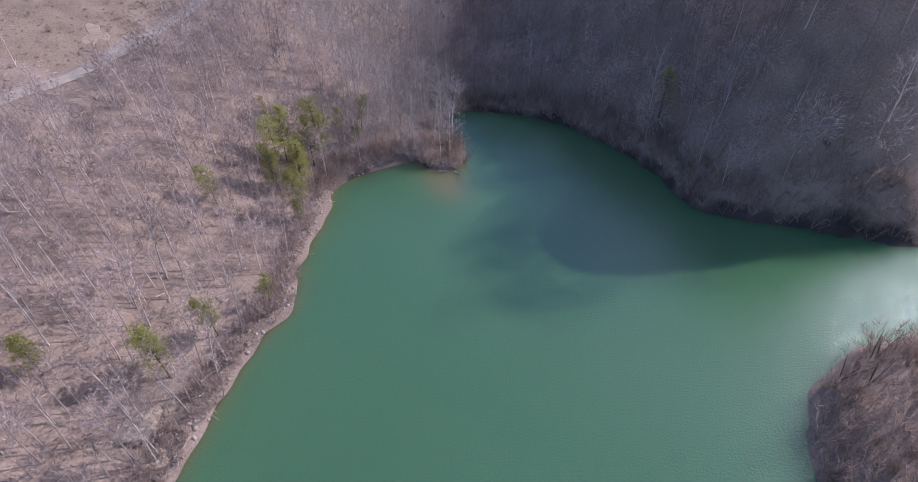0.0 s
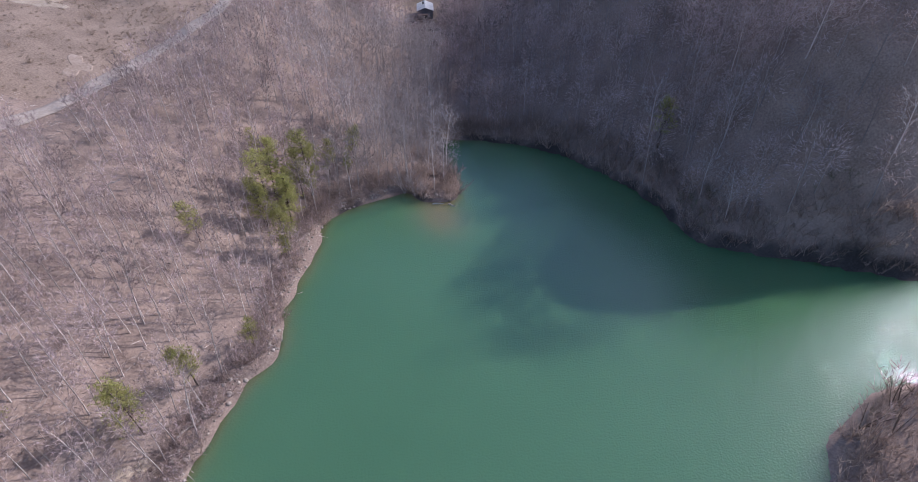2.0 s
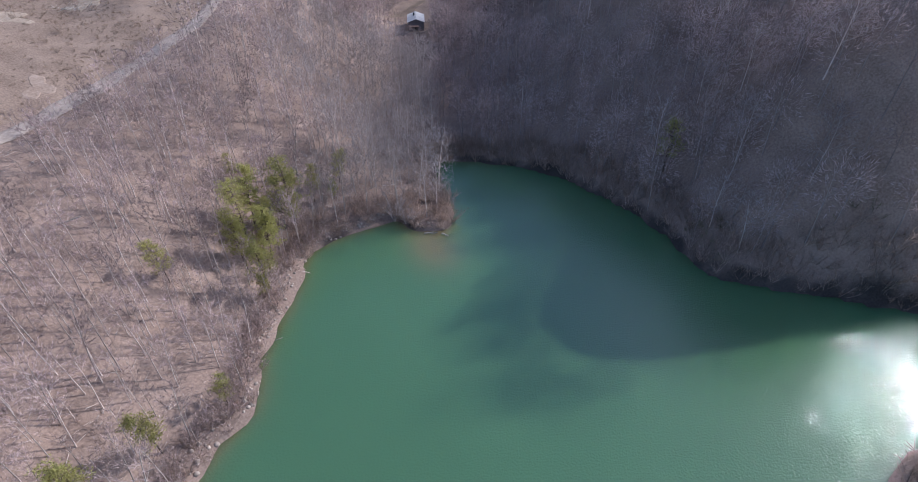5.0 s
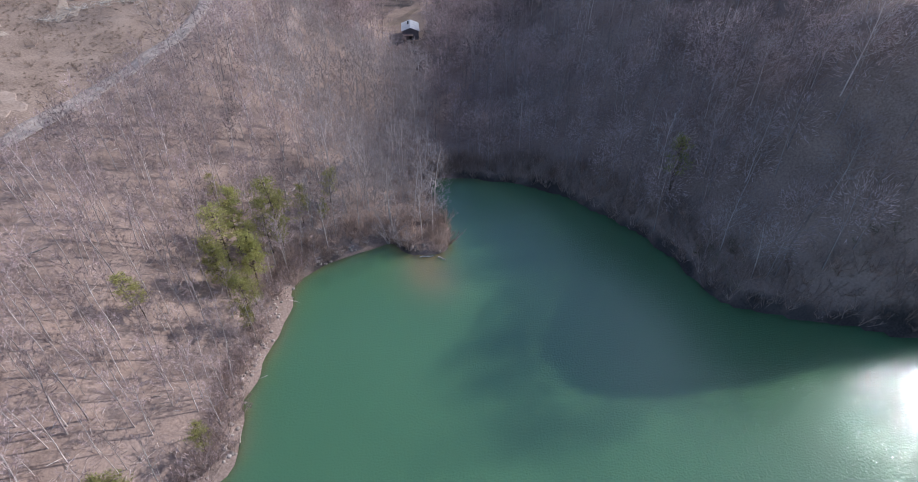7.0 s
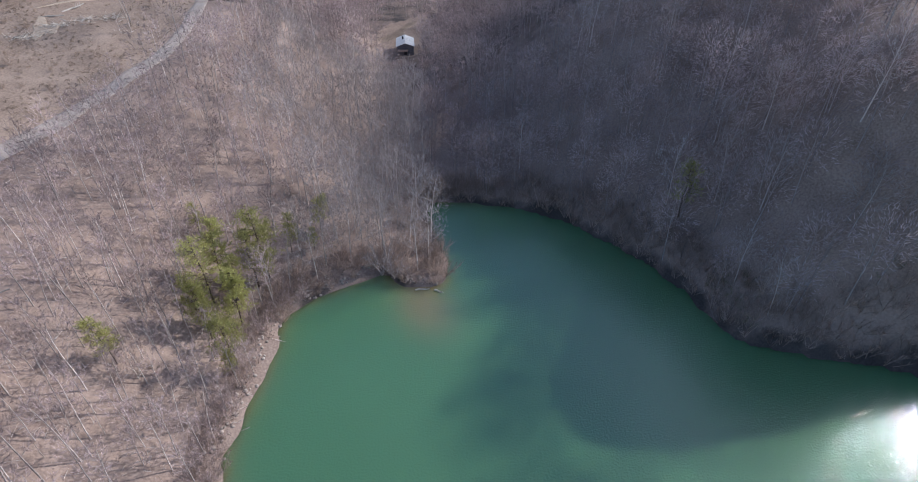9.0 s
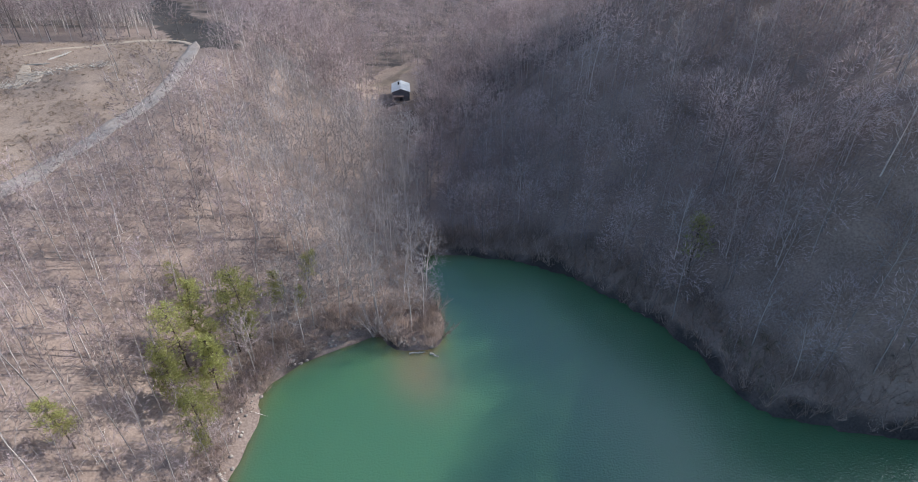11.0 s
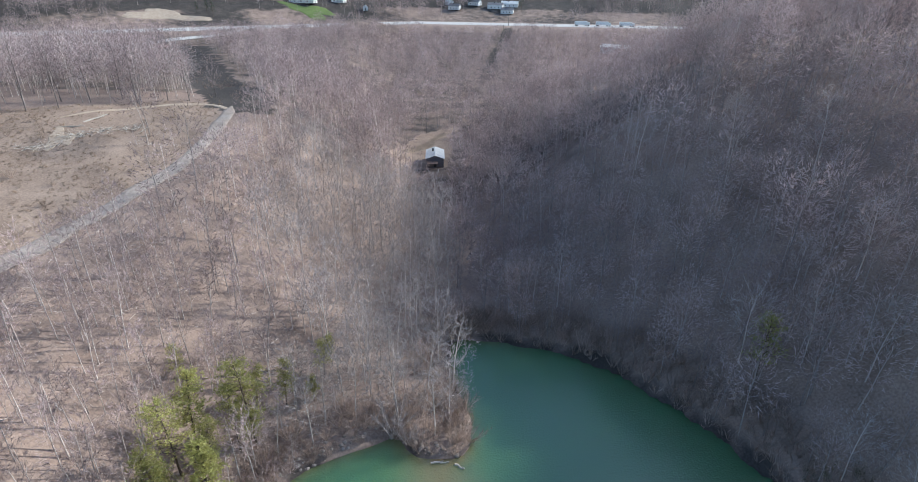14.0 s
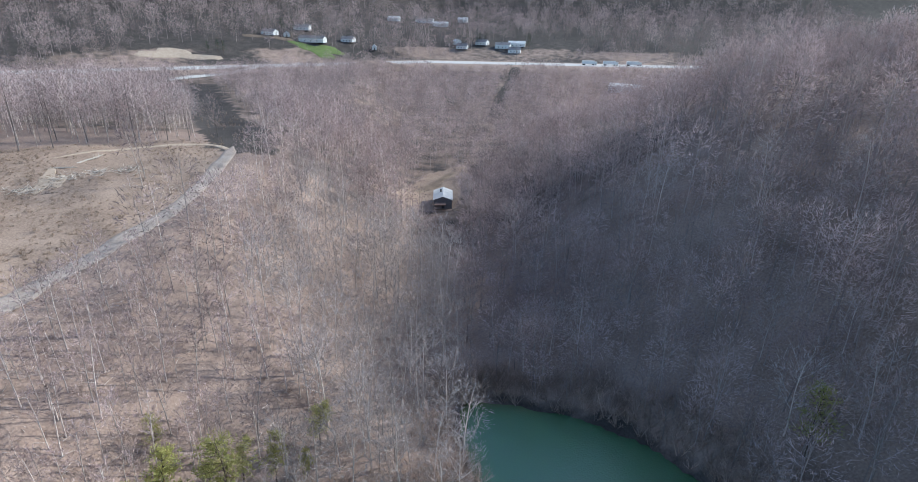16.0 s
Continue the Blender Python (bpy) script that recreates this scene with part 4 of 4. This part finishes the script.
# ---- buildings ----
def house(x, y, turn, wide, long, eave, rise, wall_mat, roof_mat, label, category="house", windows=2, stack=True, group=""):
    """A gabled building: walls with openings' frames and panes, an overhanging roof of two slopes, a stack, a door."""
    h = empty(category.replace(" ", "_"), pose(x, y, on_land(x, y) - 0.15, 0, 0, turn), label, category, group)
    w, l = wide / 2, long / 2
    bm = bmesh.new()
    pts = [(-w, 0), (w, 0), (w, eave), (0, eave + rise), (-w, eave)]
    a = [bm.verts.new((px, -l, pz)) for px, pz in pts]
    b = [bm.verts.new((px, l, pz)) for px, pz in pts]
    bm.faces.new(a)
    bm.faces.new(b[::-1])
    for k in range(5):
        j = (k + 1) % 5
        if k not in (2, 3):
            bm.faces.new((a[j], a[k], b[k], b[j]))
    part("wall", bm, wall_mat, h)
    for side in (-1, 1):
        bm = bmesh.new()
        o = 0.35
        slope = rise / w
        n = max(4, int(long / 1.1))
        for k in range(n):
            y0, y1 = -l - 0.4 + k * (long + 0.8) / n, -l - 0.4 + (k + 1) * (long + 0.8) / n - 0.03
            v = [bm.verts.new((side * px, py, pz)) for px, py, pz in (
                (0, y0, eave + rise + 0.06), (w + o, y0, eave - o * slope + 0.06), (w + o, y1, eave - o * slope + 0.06), (0, y1, eave + rise + 0.06))]
            top = [bm.verts.new(q.co + Vector((0, 0, 0.1))) for q in v]
            bm.faces.new(v)
            bm.faces.new(top[::-1])
            for i in range(4):
                j = (i + 1) % 4
                bm.faces.new((v[i], top[i], top[j], v[j]))
        bmesh.ops.recalc_face_normals(bm, faces=bm.faces[:])
        r = part("roof", bm, roof_mat, h)
    if stack:
        part("chimney", boxed(-w * 0.35, -w * 0.35 + 0.6, l * 0.1, l * 0.1 + 0.6, eave + 0.2, eave + rise + 0.9), DARK, r)
    door = part("door", boxed(-0.5, 0.5, -l - 0.05, -l + 0.02, 0.15, 2.2), DARK, h, "dark plank door")
    part("door_frame", boxed(-0.62, 0.62, -l - 0.03, -l + 0.01, 0.1, 2.3), wall_mat, door)
    for side in (-1, 1):
        for k in range(windows):
            yy = -l + (k + 1) * long / (windows + 1)
            fr = part("window", boxed(side * w - 0.05, side * w + 0.05, yy - 0.55, yy + 0.55, 0.95, 2.15), WHITE, h)
            part("pane", boxed(side * w - 0.07, side * w + 0.07, yy - 0.45, yy + 0.45, 1.05, 2.05), DARK, fr)
    return h


cabin = house(-11.6, 247.0, 3, 6.4, 11.0, 3.4, 1.15, BOARDS, TIN, "old grey board cabin with a pale tin roof", "cabin", 2)
part("porch_roof", boxed(-3.0, 1.0, -8.0, -5.5, 2.2, 2.32), RUST, cabin, "rusty lean-to roof")
part("post", boxed(-2.9, -2.78, -7.9, -7.78, 0, 2.2), BOARDS, cabin)
part("post", boxed(0.8, 0.92, -7.9, -7.78, 0, 2.2), BOARDS, cabin)

for x, y, t, w, l, e, lab in ((-162, 627, 80, 9, 26, 4, "long low white house above a lawn"), (-205, 629, 70, 8, 15, 3.5, "white house with a grey roof on a bank"),
                              (-190, 634, 20, 6, 9, 3.2, "small white outbuilding beside bare trees"), (-182, 662, 85, 8, 17, 3.5, "white house at the foot of a wooded ridge"),
                              (-131, 648, 75, 8, 13, 3.5, "white house beside a road"), (-103, 640, 10, 5, 7, 3, "small white shed on the slope"),
                              (-64, 790, 80, 9, 22, 4, "white house high on the slope"), (-100, 770, 80, 8, 14, 3.6, "white house high among bare trees"),
                              (-44, 780, 85, 8, 20, 3.5, "grey-roofed house on the slope"), (-16, 803, 80, 8, 12, 3.6, "small white house on the slope"),
                              (8, 690, 60, 8, 13, 3.5, "white house beside dark conifers"), (30, 680, 80, 9, 16, 4, "white house above the highway"),
                              (-14, 676, 75, 7, 12, 3.5, "white house behind a hedge"), (42, 668, 80, 8, 13, 3.6, "white house on the road's far side"),
                              (-20, 690, 20, 7, 9, 3.5, "white garage beside a house"), (46, 690, 80, 8, 18, 3.6, "long pale house above the highway")):
    house(x, y, t, w, l, e, 2.2, WHITE, SHINGLE if int(w + l) % 2 else WHITE, lab, "house", 3, True, "houses beyond the highway")
house(117, 489, 62, 12, 26, 5, 1.6, WHITE, WHITE, "long white metal building among bare trees", "barn", 3, False)

# ---- roads beyond, lawn, poles, vehicles ----
xs = np.arange(-420, 330, 12.0)
tagged(strip("highway", np.stack((xs, highway_y(xs)), 1), 26, 0.25, PAVING, step=10), "wide pale concrete highway across the valley", "road", kind="structure")
SIDE = rounded([(-260, 405), (-226, 420), (-200, 448), (-182, 480), (-176, 505)], 2, False)
tagged(strip("side_road", SIDE, 7, 0.25, PAVING, step=5), "pale side road joining the highway", "road", kind="structure")
clay_patch(-152, 610, 26, 12, -8, LAWN, "lawn", "bright green mown lawn below a house", "lawn", 0.3)
clay_patch(-204, 622, 24, 7, 12, GRASS_DRY, "verge", "tan grass bank below a house", "grass", 0.3)
clay_patch(-255, 540, 34, 8, 20, CLAY, "bare_earth", "pale bare cutting beside the highway", "earth", 0.3)
clay_patch(-16.5, 272, 2.6, 17, -26, GRASS_DRY, "verge", "tan mown strip behind the cabin", "grass", 0.12)


def utility_pole(x, y, tall):
    p = empty("utility_pole", pose(x, y, on_land(x, y), 0, 0, 10), "weathered wooden utility pole with a crossarm", "pole", "poles along the cutting")
    bm = bmesh.new()
    bmesh.ops.create_cone(bm, cap_ends=True, segments=8, radius1=0.28, radius2=0.18, depth=tall + 1)
    bmesh.ops.translate(bm, verts=bm.verts[:], vec=(0, 0, tall / 2 - 0.5))
    part("shaft", bm, POLE_WOOD, p)
    arm = part("crossarm", boxed(-1.6, 1.6, -0.1, 0.1, tall - 1.1, tall - 0.85), POLE_WOOD, p)
    for k in (-1.4, 0, 1.4):
        part("insulator", boxed(k - 0.08, k + 0.08, -0.08, 0.08, tall - 0.85, tall - 0.55), WHITE, arm)


for x, y, h in ((38, 585, 17), (30, 530, 15), (-160, 640, 14), (-96, 655, 13)):
    utility_pole(x, y, h)


def lorry(x, turn):
    y = float(highway_y(x)) - 4
    t = empty("lorry", pose(x, y, 29.4, 0, 0, turn), "white box lorry on the highway", "lorry", "vehicles on the highway")
    part("trailer", boxed(-6.5, 5, -1.25, 1.25, 1.1, 4.0), WHITE, t)
    cab = part("cab", boxed(5.3, 7.4, -1.2, 1.2, 0.6, 3.1), WHITE, t)
    part("windscreen", boxed(7.3, 7.45, -1.05, 1.05, 1.8, 2.8), DARK, cab)
    for wx in (-5.4, -4.2, 4.0, 6.4):
        for wy in (-1.15, 1.15):
            bm = bmesh.new()
            r = bmesh.ops.create_cone(bm, cap_ends=True, segments=12, radius1=0.5, radius2=0.5, depth=0.3)
            bmesh.ops.transform(bm, matrix=pose(wx, wy, 0.5, 90), verts=r["verts"])
            part("wheel", bm, RUBBER, t)


for x in (108, 128, 150):
    lorry(x, 0)
